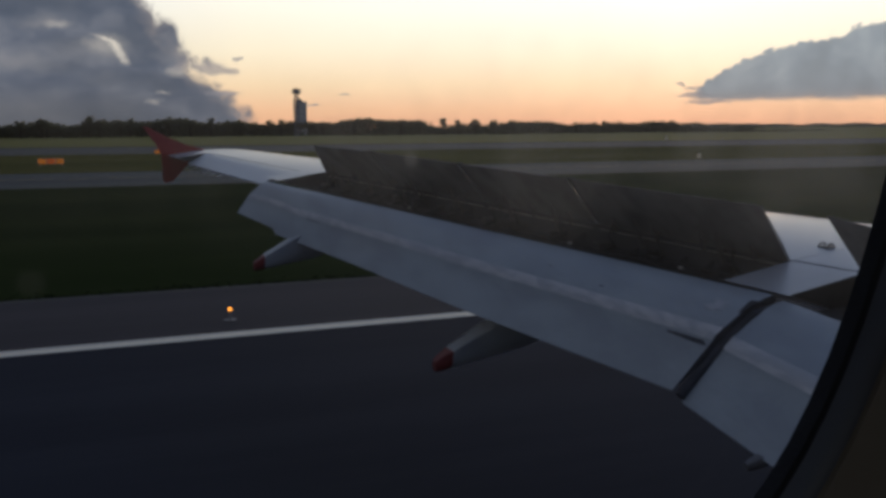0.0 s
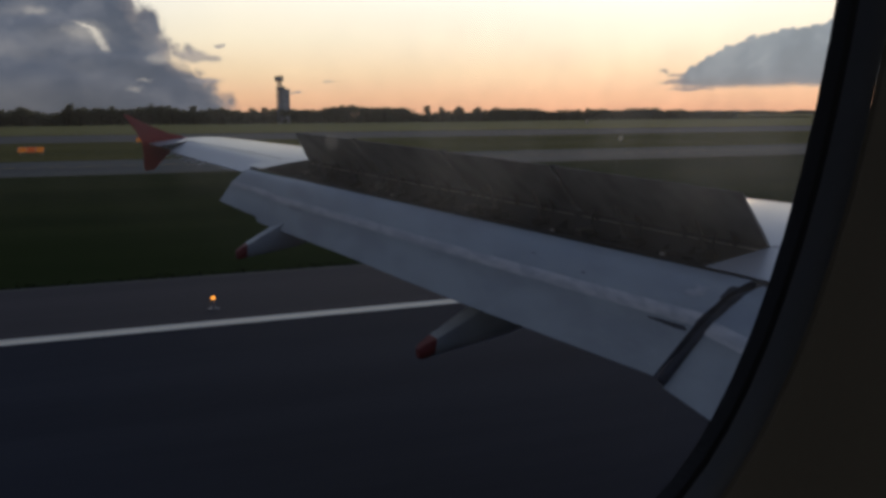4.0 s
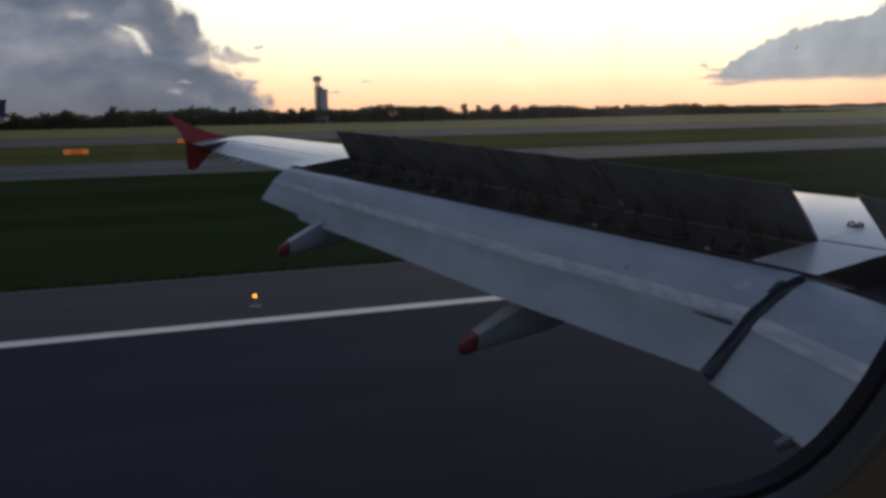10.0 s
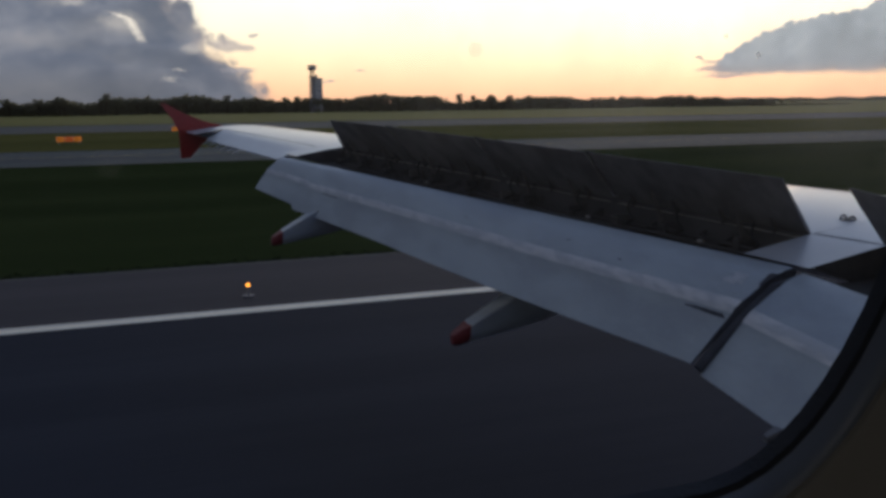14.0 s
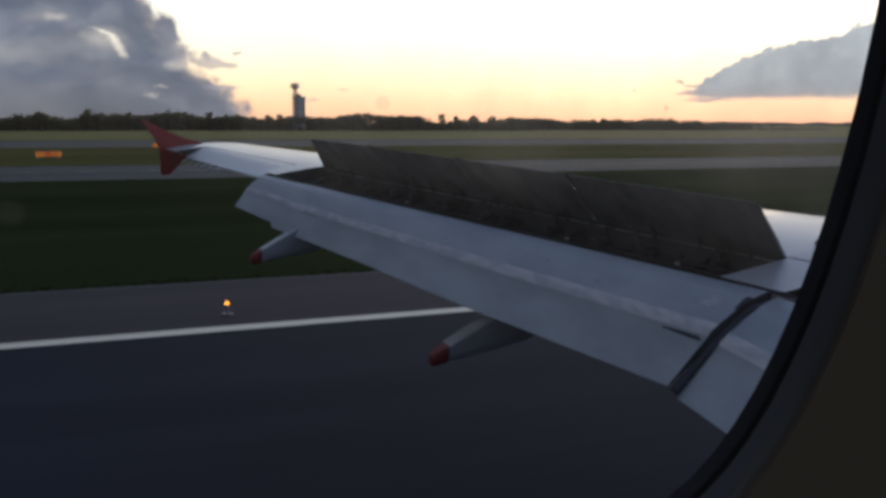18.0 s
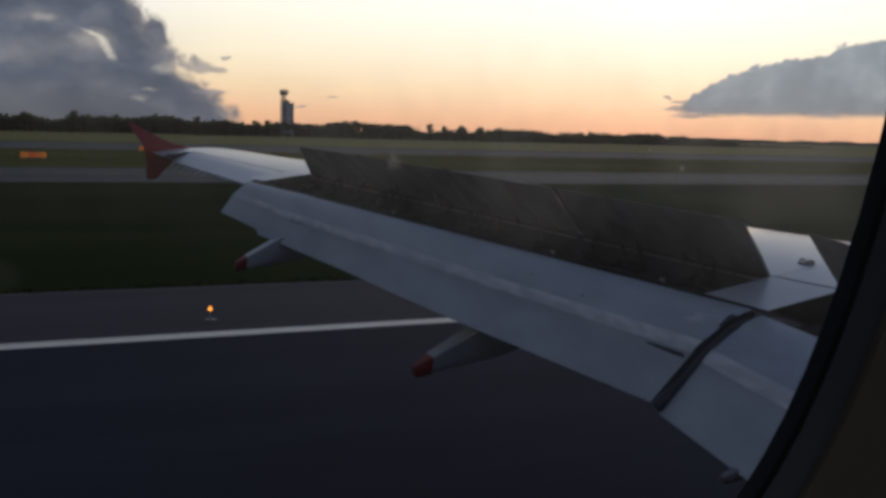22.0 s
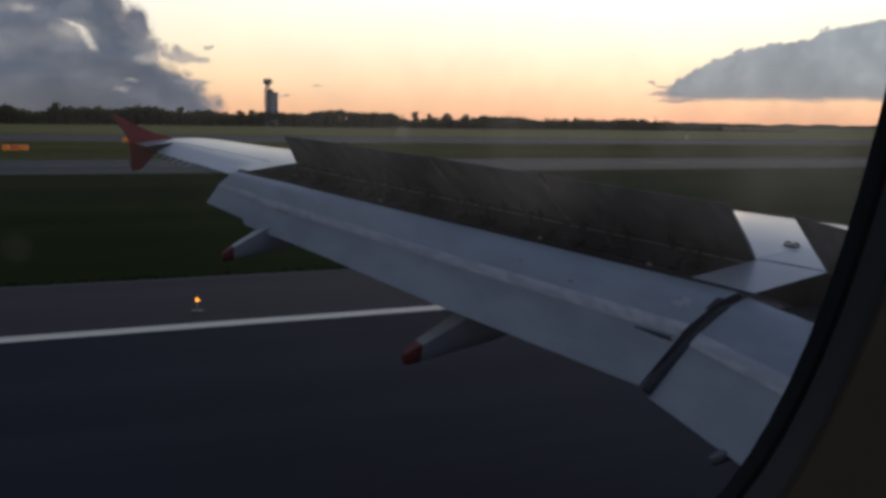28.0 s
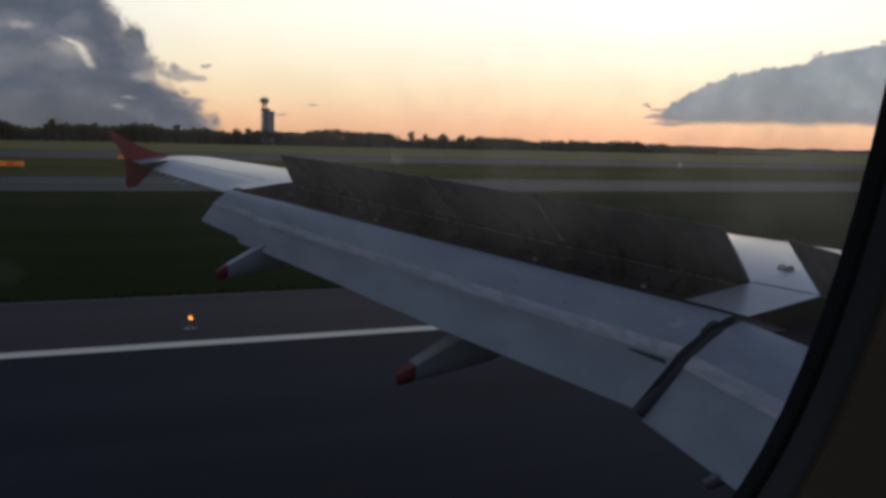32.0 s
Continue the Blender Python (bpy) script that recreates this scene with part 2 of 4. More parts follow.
glow = bpy.data.lights.new("afterglow", "SUN")
glow.energy, glow.angle, glow.color = 0.10, radians(14), (1.0, 0.72, 0.45)
lamp = new("afterglow", glow)
lamp.matrix_world = look((60 * math.sin(radians(SUN_AZ)), 60 * math.cos(radians(SUN_AZ)), 8), (0, 0, 3))


# ---------------------------------------------------------------- materials
def material(name, colour, rough=0.6, metal=0.0, dark=None, scale=3.0, stretch=(1, 1, 1), bump=0.15, depth=0.004, spread=(0.35, 0.65), fine=28.0, fine_mix=0.25, coat=0.0, spec=0.5):
    """A surface with two scales of variation: broad patches between colour and dark, and a fine grain with relief."""
    mat = bpy.data.materials.new(name)
    mat.use_nodes = True
    m = Net(mat.node_tree)
    dark = dark or tuple(c * 0.75 for c in colour)
    at = m.vec("MULTIPLY", m.add("ShaderNodeTexCoord").outputs["Object"], stretch)
    patches = m.noise(at, scale, 5.0)
    grain = m.noise(at, scale * fine, 3.0, 0.6)
    base = m.mix(m.smooth(patches, *spread), dark, colour)
    base = m.mix(fine_mix, base, m.mix(grain, tuple(c * 0.6 for c in colour), tuple(min(1, c * 1.4) for c in colour)))
    bsdf = m.add("ShaderNodeBsdfPrincipled")
    m.put(base, bsdf.inputs["Base Color"])
    m.put(m.math("ADD", rough - 0.06, m.math("MULTIPLY", patches, 0.12)), bsdf.inputs["Roughness"])
    bsdf.inputs["Metallic"].default_value = metal
    bsdf.inputs["Coat Weight"].default_value = coat
    bsdf.inputs["Specular IOR Level"].default_value = spec
    m.put(m.bump(grain, bump, depth), bsdf.inputs["Normal"])
    m.put(bsdf.outputs[0], m.add("ShaderNodeOutputMaterial").inputs[0])
    return mat


def glowing(name, colour, strength):
    mat = bpy.data.materials.new(name)
    mat.use_nodes = True
    m = Net(mat.node_tree)
    e = m.add("ShaderNodeEmission")
    e.inputs[0].default_value, e.inputs[1].default_value = (*colour, 1), strength
    m.put(e.outputs[0], m.add("ShaderNodeOutputMaterial").inputs[0])
    return mat


GRASS = material("mown_grass", (0.036, 0.048, 0.017), 0.95, 0, (0.015, 0.024, 0.008), 0.10, (0.25, 1, 1), 0.5, 0.03, (0.3, 0.7), 60, 0.35, spec=0.0)
GRASS_DRY = material("dry_grass", (0.205, 0.180, 0.042), 0.9, 0, (0.140, 0.133, 0.034), 0.02, (0.3, 1, 1), 0.5, 0.03, (0.3, 0.7), 60, 0.35, spec=0.06)
MEADOW = material("meadow_grass", (0.124, 0.114, 0.036), 0.95, 0, (0.074, 0.074, 0.024), 0.045, (0.30, 1, 1), 0.5, 0.03, (0.3, 0.7), 60, 0.35, spec=0.0)
ASPHALT = material("runway_asphalt", (0.029, 0.034, 0.047), 0.85, 0, (0.019, 0.023, 0.035), 0.30, (0.06, 1, 1), 0.35, 0.004, (0.40, 0.60), 60, 0.35, spec=0.04)
SHOULDER = material("shoulder_asphalt", (0.074, 0.067, 0.070), 0.88, 0, (0.052, 0.048, 0.052), 0.4, (0.06, 1, 1), 0.35, 0.004, (0.3, 0.7), 90, 0.25, spec=0.06)
TAXI = material("taxiway_asphalt", (0.088, 0.098, 0.098), 0.85, 0, (0.058, 0.066, 0.068), 0.1, (0.15, 1, 1), 0.3, 0.004, (0.3, 0.7), 60, 0.2, spec=0.06)
CONCRETE = material("pale_concrete", (0.115, 0.112, 0.100), 0.85, 0, (0.085, 0.084, 0.076), 0.08, (0.2, 1, 1), 0.3, 0.004, (0.3, 0.7), 60, 0.2, spec=0.06)
LINE = material("white_runway_paint", (0.92, 0.82, 0.64), 0.7, 0, (0.72, 0.64, 0.50), 1.2, (0.25, 1, 1), 0.2, 0.003, (0.25, 0.6), 30, 0.2)
YELLOW = material("yellow_taxi_paint", (0.55, 0.38, 0.06), 0.7, 0, (0.38, 0.27, 0.06), 1.2)
SKIN = material("wing_grey_paint", (0.47, 0.48, 0.49), 0.32, 0.0, (0.39, 0.40, 0.41), 1.4, (0.5, 1, 1), 0.04, 0.001, (0.3, 0.7), 40, 0.10, 0.15)
FLAP = material("flap_grey_paint", (0.372, 0.418, 0.446), 0.33, 0.0, (0.272, 0.302, 0.336), 2.4, (1.0, 0.45, 1), 0.05, 0.001, (0.34, 0.66), 18, 0.22)
FLAP_PALE = material("worn_pale_strip", (0.585, 0.59, 0.60), 0.55, 0.0, (0.365, 0.395, 0.43), 7.0, (1.8, 0.5, 1.8), 0.08, 0.001, (0.42, 0.60), 7, 0.35)
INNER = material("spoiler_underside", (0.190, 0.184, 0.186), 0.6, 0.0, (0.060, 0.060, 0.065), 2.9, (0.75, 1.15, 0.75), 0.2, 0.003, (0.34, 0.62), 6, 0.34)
CAVITY = material("dark_bay_metal", (0.064, 0.060, 0.060), 0.65, 0.0, (0.020, 0.020, 0.023), 3.5, (1, 0.8, 1), 0.3, 0.004, (0.3, 0.7), 10, 0.4)
METAL = material("bare_metal", (0.42, 0.42, 0.42), 0.35, 0.8)
GRIMY = material("oily_jack_metal", (0.14, 0.13, 0.12), 0.5, 0.4)
BAY_PALE = material("pale_fitting", (0.42, 0.38, 0.34), 0.6)
DULL = material("dull_dark_paint", (0.13, 0.13, 0.135), 0.6)
SEAL = material("window_seal_rubber", (0.040, 0.046, 0.062), 0.5, 0, (0.028, 0.032, 0.045), 20)
GAP = material("gap_rubber_and_shade", (0.075, 0.080, 0.094), 0.75, 0, (0.048, 0.051, 0.060), 9, spec=0.1)
RUBBER = material("black_rubber", (0.016, 0.017, 0.019), 0.7, 0, (0.010, 0.010, 0.011), 20)
RED = material("red_paint", (0.40, 0.026, 0.022), 0.45, 0.0, (0.30, 0.019, 0.017), 2.0, (1, 1, 1), 0.05, 0.001, (0.3, 0.7), 30, 0.1)
NAVY = material("navy_paint", (0.03, 0.04, 0.10), 0.4)
CRIMSON = material("faded_red_cap", (0.18, 0.014, 0.018), 0.55)
HULL = material("fuselage_white", (0.72, 0.72, 0.72), 0.3, 0.0, (0.66, 0.66, 0.66), 0.8)
LINING = material("beige_cabin_lining", (0.36, 0.345, 0.32), 0.65, 0.0, (0.33, 0.315, 0.29), 6.0, (1, 1, 1), 0.1, 0.0006, (0.3, 0.7), 60, 0.1)
BEZEL = material("grey_bezel_plastic", (0.16, 0.18, 0.225), 0.35, 0.0, (0.13, 0.145, 0.185), 9.0, (1, 1, 1), 0.08, 0.0005, (0.3, 0.7), 50, 0.1)
CARPET = material("dark_carpet", (0.05, 0.05, 0.07), 0.95)
STEEL = material("galvanised_steel", (0.30, 0.29, 0.29), 0.55, 0.3)
TOWERWALL = material("rendered_concrete", (0.74, 0.70, 0.67), 0.85, 0, (0.60, 0.57, 0.54), 0.4)
BARK = material("bark", (0.10, 0.075, 0.05), 0.9, spec=0.06)
LEAF = material("dark_foliage", (0.13, 0.125, 0.075), 0.85, 0, (0.085, 0.085, 0.05), 0.35, (1, 1, 1), 0.3, 0.03, (0.3, 0.7), 8, 0.3, spec=0.06)
tree_ = LEAF.node_tree
shade_out = next(k for k in tree_.nodes if k.type == "OUTPUT_MATERIAL")
shade_in = next(k for k in tree_.nodes if k.type == "BSDF_PRINCIPLED")
through_leaf = tree_.nodes.new("ShaderNodeBsdfTranslucent")
through_leaf.inputs[0].default_value = (0.26, 0.235, 0.14, 1)
both = tree_.nodes.new("ShaderNodeMixShader")
both.inputs[0].default_value = 0.55
tree_.links.new(shade_in.outputs[0], both.inputs[1])
tree_.links.new(through_leaf.outputs[0], both.inputs[2])
tree_.links.new(both.outputs[0], shade_out.inputs[0])
AMBER = glowing("amber_lamp", (1.0, 0.36, 0.05), 1.6)
SIGN = glowing("lit_sign_face", (1.0, 0.32, 0.04), 0.21)
SIGN_RED = glowing("lit_red_face", (0.9, 0.20, 0.04), 0.20)
CABIN = glowing("cabin_strip", (1.0, 0.95, 0.88), 1.05)
WHITE_LAMP = glowing("white_lamp", (1.0, 0.95, 0.85), 4.0)

PANE = bpy.data.materials.new("scratched_hazed_acrylic")
PANE.use_nodes = True
m = Net(PANE.node_tree)
at = m.add("ShaderNodeTexCoord").outputs["Object"]
smear = m.noise(m.vec("MULTIPLY", at, (1.0, 1.0, 1.0)), 40.0, 4.0, 0.55)
streak = m.noise(m.vec("MULTIPLY", at, (1.0, 1.0, 0.70)), 62.0, 3.0, 0.55)
speck = m.noise(at, 420.0, 2.0, 0.5)
height = m.add("ShaderNodeSeparateXYZ")
m.put(at, height.inputs[0])
# upper right of the pane, where smears and the painted veil are strongest
higher = m.math("MULTIPLY", m.smooth(height.outputs[2], 4.525, 4.590), m.math("ADD", 0.15, m.math("MULTIPLY", m.smooth(height.outputs[0], 0.00, 0.09), 0.85)))
dust_haze = m.math("ADD", m.math("MULTIPLY", m.math("MULTIPLY", m.smooth(smear, 0.48, 0.78), 0.016), higher), m.math("MULTIPLY", m.smooth(speck, 0.70, 0.78), 0.02))
# smeary ellipse whose paleness stands in for glare near the sunset
glare_patch = m.vec("LENGTH", m.vec("MULTIPLY", m.vec("SUBTRACT", at, (0.122, 0.18, 4.604)), (1 / 0.155, 0.0, 1 / 0.027)))
haze_mottle = m.math("ADD", m.math("MULTIPLY", m.smooth(smear, 0.10, 0.80), 1.20), m.math("MULTIPLY", m.smooth(streak, 0.30, 0.72), 0.16))
dust_haze = m.math("ADD", dust_haze, m.math("MULTIPLY", m.smooth(glare_patch, 1.30, 0.15), m.math("MULTIPLY", haze_mottle, 0.17)))
# painted haze, a glow beside the right window frame
edge_haze = m.vec("LENGTH", m.vec("MULTIPLY", m.vec("SUBTRACT", at, (0.195, 0.18, 4.586)), (1 / 0.060, 0.0, 1 / 0.045)))
dust_haze = m.math("ADD", dust_haze, m.math("MULTIPLY", m.smooth(edge_haze, 1.30, 0.10), m.math("MULTIPLY", haze_mottle, 0.07)))
for sx, sz, sr, s_dust in ((0.0657, 4.5990, 0.0019, 0.15), (-0.0133, 4.5758, 0.0030, 0.022), (0.1335, 4.6030, 0.0008, 0.22), (0.1440, 4.5985, 0.0008, 0.30)):
    drop = m.vec("LENGTH", m.vec("MULTIPLY", m.vec("SUBTRACT", at, (sx, 0.18, sz)), (1 / sr, 0.0, 1 / sr)))
    dust_haze = m.math("ADD", dust_haze, m.math("MULTIPLY", m.smooth(drop, 1.2, 0.5), s_dust))
# even veil put in on top of the dirt, imitating glare over darks
dust_haze = m.math("ADD", dust_haze, m.math("ADD", 0.0030, m.math("MULTIPLY", higher, 0.0200)))
tr = m.add("ShaderNodeBsdfTransparent")
tl = m.add("ShaderNodeBsdfTranslucent")
# warm sky tint put into the veil colour
tl.inputs[0].default_value = (0.84, 0.77, 0.65, 1)
mixer = m.add("ShaderNodeMixShader")
m.put(dust_haze, mixer.inputs[0])
m.put(tr.outputs[0], mixer.inputs[1])
m.put(tl.outputs[0], mixer.inputs[2])
gl = m.add("ShaderNodeBsdfGlossy")
gl.inputs["Roughness"].default_value = 0.02
fr = m.add("ShaderNodeFresnel")
fr.inputs[0].default_value = 1.2
mixer2 = m.add("ShaderNodeMixShader")
m.put(fr.outputs[0], mixer2.inputs[0])
m.put(mixer.outputs[0], mixer2.inputs[1])
m.put(gl.outputs[0], mixer2.inputs[2])
m.put(mixer2.outputs[0], m.add("ShaderNodeOutputMaterial").inputs[0])


# ---------------------------------------------------------------- mesh helpers
def link(name, bm, mat, smooth=False):
    me = bpy.data.meshes.new(name)
    bmesh.ops.recalc_face_normals(bm, faces=bm.faces)
    bm.to_mesh(me)
    bm.free()
    for mt in (mat if isinstance(mat, (list, tuple)) else [mat]):
        me.materials.append(mt)
    if smooth:
        me.shade_smooth()
        me.set_sharp_from_angle(angle=radians(38))
    return new(name, me)


def part(name, bm, mat, parent, label="", smooth=False):
    ob = link(name, bm, mat, smooth)
    ob.parent = parent
    if label:
        tagged(ob, label)
    return ob


def box(lo, hi, bm=None, bevel=0.0):
    bm = bm or bmesh.new()
    vs = [bm.verts.new((x, y, z)) for x in (lo[0], hi[0]) for y in (lo[1], hi[1]) for z in (lo[2], hi[2])]
    fs = [bm.faces.new([vs[i] for i in q]) for q in ((0, 1, 3, 2), (4, 6, 7, 5), (0, 4, 5, 1), (2, 3, 7, 6), (0, 2, 6, 4), (1, 5, 7, 3))]
    if bevel:
        bmesh.ops.bevel(bm, geom=list({e for f in fs for e in f.edges}), offset=bevel, segments=2, affect="EDGES")
    return bm


def loft(rings, bm=None, caps=True, closed=True):
    """Rings of equal length joined one to the next."""
    bm = bm or bmesh.new()
    made = [[bm.verts.new(p) for p in ring] for ring in rings]
    k = len(made[0])
    for a, b in zip(made, made[1:]):
        for i in range(k if closed else k - 1):
            bm.faces.new((a[i], a[(i + 1) % k], b[(i + 1) % k], b[i]))
    if caps and closed:
        bm.faces.new(made[0])
        bm.faces.new(made[-1])
    return bm


def tube(points, radius, bm=None, sides=8):
    """A round bar through points; radius may be a list."""
    pts = [Vector(p) for p in points]
    radii = radius if isinstance(radius, (list, tuple)) else [radius] * len(pts)
    rings = []
    for i, p in enumerate(pts):
        way = (pts[min(i + 1, len(pts) - 1)] - pts[max(i - 1, 0)]).normalized()
        side = way.cross(Vector((0.31, 0.17, 0.93))).normalized()
        up = way.cross(side)
        rings.append([p + radii[i] * (math.cos(2 * math.pi * j / sides) * side + math.sin(2 * math.pi * j / sides) * up) for j in range(sides)])
    return loft(rings, bm)


def plate(outline, y0, y1, bm=None):
    """A flat plate in the x-z plane between y0 and y1."""
    return loft([[(x, y0, z) for x, z in outline], [(x, y1, z) for x, z in outline]], bm)


def sheet(x0, x1, y0, y1, z, name, mat, nx=1):
    bm = bmesh.new()
    for i in range(nx):
        a, b = x0 + (x1 - x0) * i / nx, x0 + (x1 - x0) * (i + 1) / nx
        bm.faces.new([bm.verts.new(p) for p in ((a, y0, z), (b, y0, z), (b, y1, z), (a, y1, z))])
    return link(name, bm, mat)


# ---------------------------------------------------------------- ground
tagged(sheet(-4500, 4500, -4500, 4500, 0.0, "ground", GRASS), "mown dark green airfield grass reaching the horizon", "grass", kind="structure")
tagged(sheet(-1500, 2500, -23.0, 19.74, 0.02, "runway", ASPHALT), "dark worn runway asphalt with a white edge line", "runway", kind="structure")
tagged(sheet(-1500, 2500, 19.74, 25.7, 0.016, "runway_shoulder", SHOULDER), "brownish asphalt shoulder between edge line and grass", "shoulder", kind="structure")
tagged(sheet(-1500, 2500, 19.25, 19.76, 0.026, "runway_edge_line", LINE), "worn white painted runway edge line", "road marking", kind="structure")
tagged(sheet(-1500, 2500, -23.4, -22.9, 0.026, "runway_edge_line_far", LINE), "worn white painted runway edge line", "road marking", kind="structure")
tagged(sheet(-1500, 2500, 76.0, 100.0, 0.02, "taxiway", TAXI), "grey asphalt taxiway running beside the runway", "taxiway", kind="structure")
tagged(sheet(-4400, 4400, 101.0, 246.0, 0.012, "meadow", MEADOW), "olive green meadow between the taxiway and the far field", "grass", kind="structure")
tagged(sheet(-1500, 2500, 25.45, 25.7, 0.021, "shoulder_edge", CONCRETE), "pale worn edge where the shoulder meets the grass", "shoulder", kind="structure")
tagged(sheet(-1500, 2500, 75.0, 76.0, 0.018, "taxiway_shoulder", CONCRETE), "pale worn taxiway shoulder strip", "shoulder", kind="structure")
tagged(sheet(-1500, 2500, 87.9, 88.1, 0.026, "taxiway_centre_line", YELLOW), "thin yellow painted taxiway centre line", "road marking", kind="structure")
tagged(sheet(-1500, 3500, 172.0, 238.0, 0.02, "apron", CONCRETE), "pale far concrete apron beyond the grass", "apron", kind="structure")
tagged(sheet(-4400, 4400, 246.0, 4400.0, 0.03, "far_field", GRASS_DRY), "yellowish dry grass field before the trees", "field", kind="structure")



def ribbon(name, mat, z, inner_edge, outer_edge, label, category):
    """A flat strip between two edges of equal length."""
    bm = bmesh.new()
    a = [bm.verts.new((x, y, z)) for x, y in inner_edge]
    b = [bm.verts.new((x, y, z)) for x, y in outer_edge]
    for k in range(len(a) - 1):
        bm.faces.new((a[k], a[k + 1], b[k + 1], b[k]))
    return tagged(link(name, bm, mat), label, category, kind="structure")


def connection(x0, x1, y0, y1, half, turn=14.0, count=10):
    """Both edges of a slanting connection with flared mouths."""
    left, right_ = [], []
    for k in range(count + 1):
        f = k / count
        x, y = x0 + (x1 - x0) * f, y0 + (y1 - y0) * f
        flare = half + turn * (2 * abs(f - 0.5)) ** 4
        left.append((x - flare, y))
        right_.append((x + flare, y))
    return left, right_


ribbon("exit_taxiway", TAXI, 0.012, *connection(98.0, 150.0, 25.7, 76.0, 13.0), "grey asphalt exit taxiway joining runway and taxiway", "taxiway")
ribbon("exit_centre_line", YELLOW, 0.024, *connection(98.0, 150.0, 25.7, 76.0, 0.12, 0.0), "thin yellow painted exit line", "road marking")

# ragged grass tufts where the mown grass meets the shoulder, in a narrow fringe
tuft = random.Random(23)
verts, faces = [], []
for _ in range(1500):
    x, away = tuft.uniform(-8.0, 34.0), tuft.expovariate(4.0)
    y, tall = 25.70 + away, tuft.uniform(0.03, 0.09)
    for blade in range(3):
        a, lean = tuft.uniform(0, 6.28), tuft.uniform(0.01, 0.06)
        bx, by = x + tuft.uniform(-0.05, 0.05), y + tuft.uniform(-0.05, 0.05)
        verts += [(bx - 0.02 * math.cos(a), by - 0.02 * math.sin(a), 0.0), (bx + 0.02 * math.cos(a), by + 0.02 * math.sin(a), 0.0), (bx + lean * math.sin(a), by - lean * math.cos(a), tall)]
        faces.append((len(verts) - 3, len(verts) - 2, len(verts) - 1))
blades = bpy.data.meshes.new("grass_tufts")
blades.from_pydata(verts, [], faces)
blades.materials.append(GRASS)
tagged(new("grass_tufts", blades), "ragged dark green grass tufts along the shoulder edge", "grass", kind="stuff")

# ---------------------------------------------------------------- aircraft
plane = tagged(new("airliner"), "white airliner with grey wing, flaps and spoilers extended, on the runway", "aircraft")


def te_x(y):
    return 4.50 if y < 4.85 else 4.50 - (y - 4.85) * 0.334


def te_z(y):
    return 3.41 + (y - 4.85) * (0.10 if y < 4.85 else 0.071)


def le_x(y):
    return 8.10 - (y - 4.85) * 0.526


def le_z(y):
    return te_z(y) - 0.01 * (le_x(y) - te_x(y))


def hinge_x(y):
    return te_x(y) + (0.70 if y < 4.85 else 0.66)


UPPER = [(0.0, 0.0), (0.012, 0.020), (0.04, 0.034), (0.10, 0.048), (0.2, 0.060), (0.32, 0.067), (0.45, 0.067), (0.58, 0.060), (0.70, 0.050), (0.80, 0.036), (0.90, 0.018), (1.0, 0.0)]


def upper(y, x):
    """Height of the wing's upper skin at span y and place x."""
    c = le_x(y) - te_x(y)
    f = (le_x(y) - x) / c
    for (a, u), (b, v) in zip(UPPER, UPPER[1:]):
        if a <= f <= b:
            return le_z(y) + (te_z(y) - le_z(y)) * f + c * (u + (v - u) * (f - a) / (b - a))
    return te_z(y)


def section(y, cut):
    """One closed outline of the wing at span y; cut: the skin stops at the spoiler hinge and steps down into the bay."""
    c, ring = le_x(y) - te_x(y), []
    last = (le_x(y) - hinge_x(y)) / c
    fr_ = [0.0, 0.012, 0.04, 0.10, 0.2, 0.32, 0.45, 0.58, 0.70]
    fr_ = [f for f in fr_ if f < last - 0.02]
    while len(fr_) < 9:
        fr_.insert(5, (fr_[4] + fr_[5]) / 2)
    for f in fr_:
        x = le_x(y) - f * c
        ring.append((x, y, upper(y, x)))
    hx = hinge_x(y)
    zt = upper(y, hx)
    bay = 0.16 + 0.02 * c
    ring.append((hx, y, zt))
    if cut:
        ring += [(hx - 0.01, y, zt - bay), (te_x(y) + 0.25, y, te_z(y) - bay * 0.55), (te_x(y) + 0.10, y, te_z(y) - 0.13)]
    else:
        for f in (0.35, 0.7, 1.0):
            x = hx + (te_x(y) - hx) * f
            ring.append((x, y, upper(y, x)))
    for f, d in ((0.86, 0.045), (0.72, 0.042), (0.5, 0.052), (0.3, 0.052), (0.12, 0.036), (0.03, 0.018)):
        x = le_x(y) - f * c
        ring.append((x, y, le_z(y) + (te_z(y) - le_z(y)) * f - c * d))
    return ring


def wing_piece(y0, y1, cut, steps):
    bm = loft([section(y0 + (y1 - y0) * i / steps, cut) for i in range(steps + 1)])
    # end faces get the dark bay colour, as do the bay's own faces below
    for f in bm.faces:
        if len(f.verts) > 4:
            f.material_index = 1
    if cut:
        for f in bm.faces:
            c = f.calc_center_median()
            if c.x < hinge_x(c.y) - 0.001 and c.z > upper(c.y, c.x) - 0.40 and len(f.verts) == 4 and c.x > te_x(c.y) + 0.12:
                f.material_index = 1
    return bm


wing = part("wing", wing_piece(0.16, 2.70, False, 4), [SKIN, CAVITY], plane, "grey painted wing root skin", True)
part("inner_bay", wing_piece(2.704, 4.80, True, 4), [SKIN, CAVITY], wing, "wing skin with the open dark spoiler bay", True)
part("fixed_panel", wing_piece(4.804, 5.32, False, 2), [SKIN, CAVITY], wing, "pale grey fixed wing panel between the spoilers", True)
part("outer_bay", wing_piece(5.324, 11.80, True, 10), [SKIN, CAVITY], wing, "wing skin with the open dark spoiler bay", True)


def aileron_hinge(y):
    return te_x(y) + 0.49


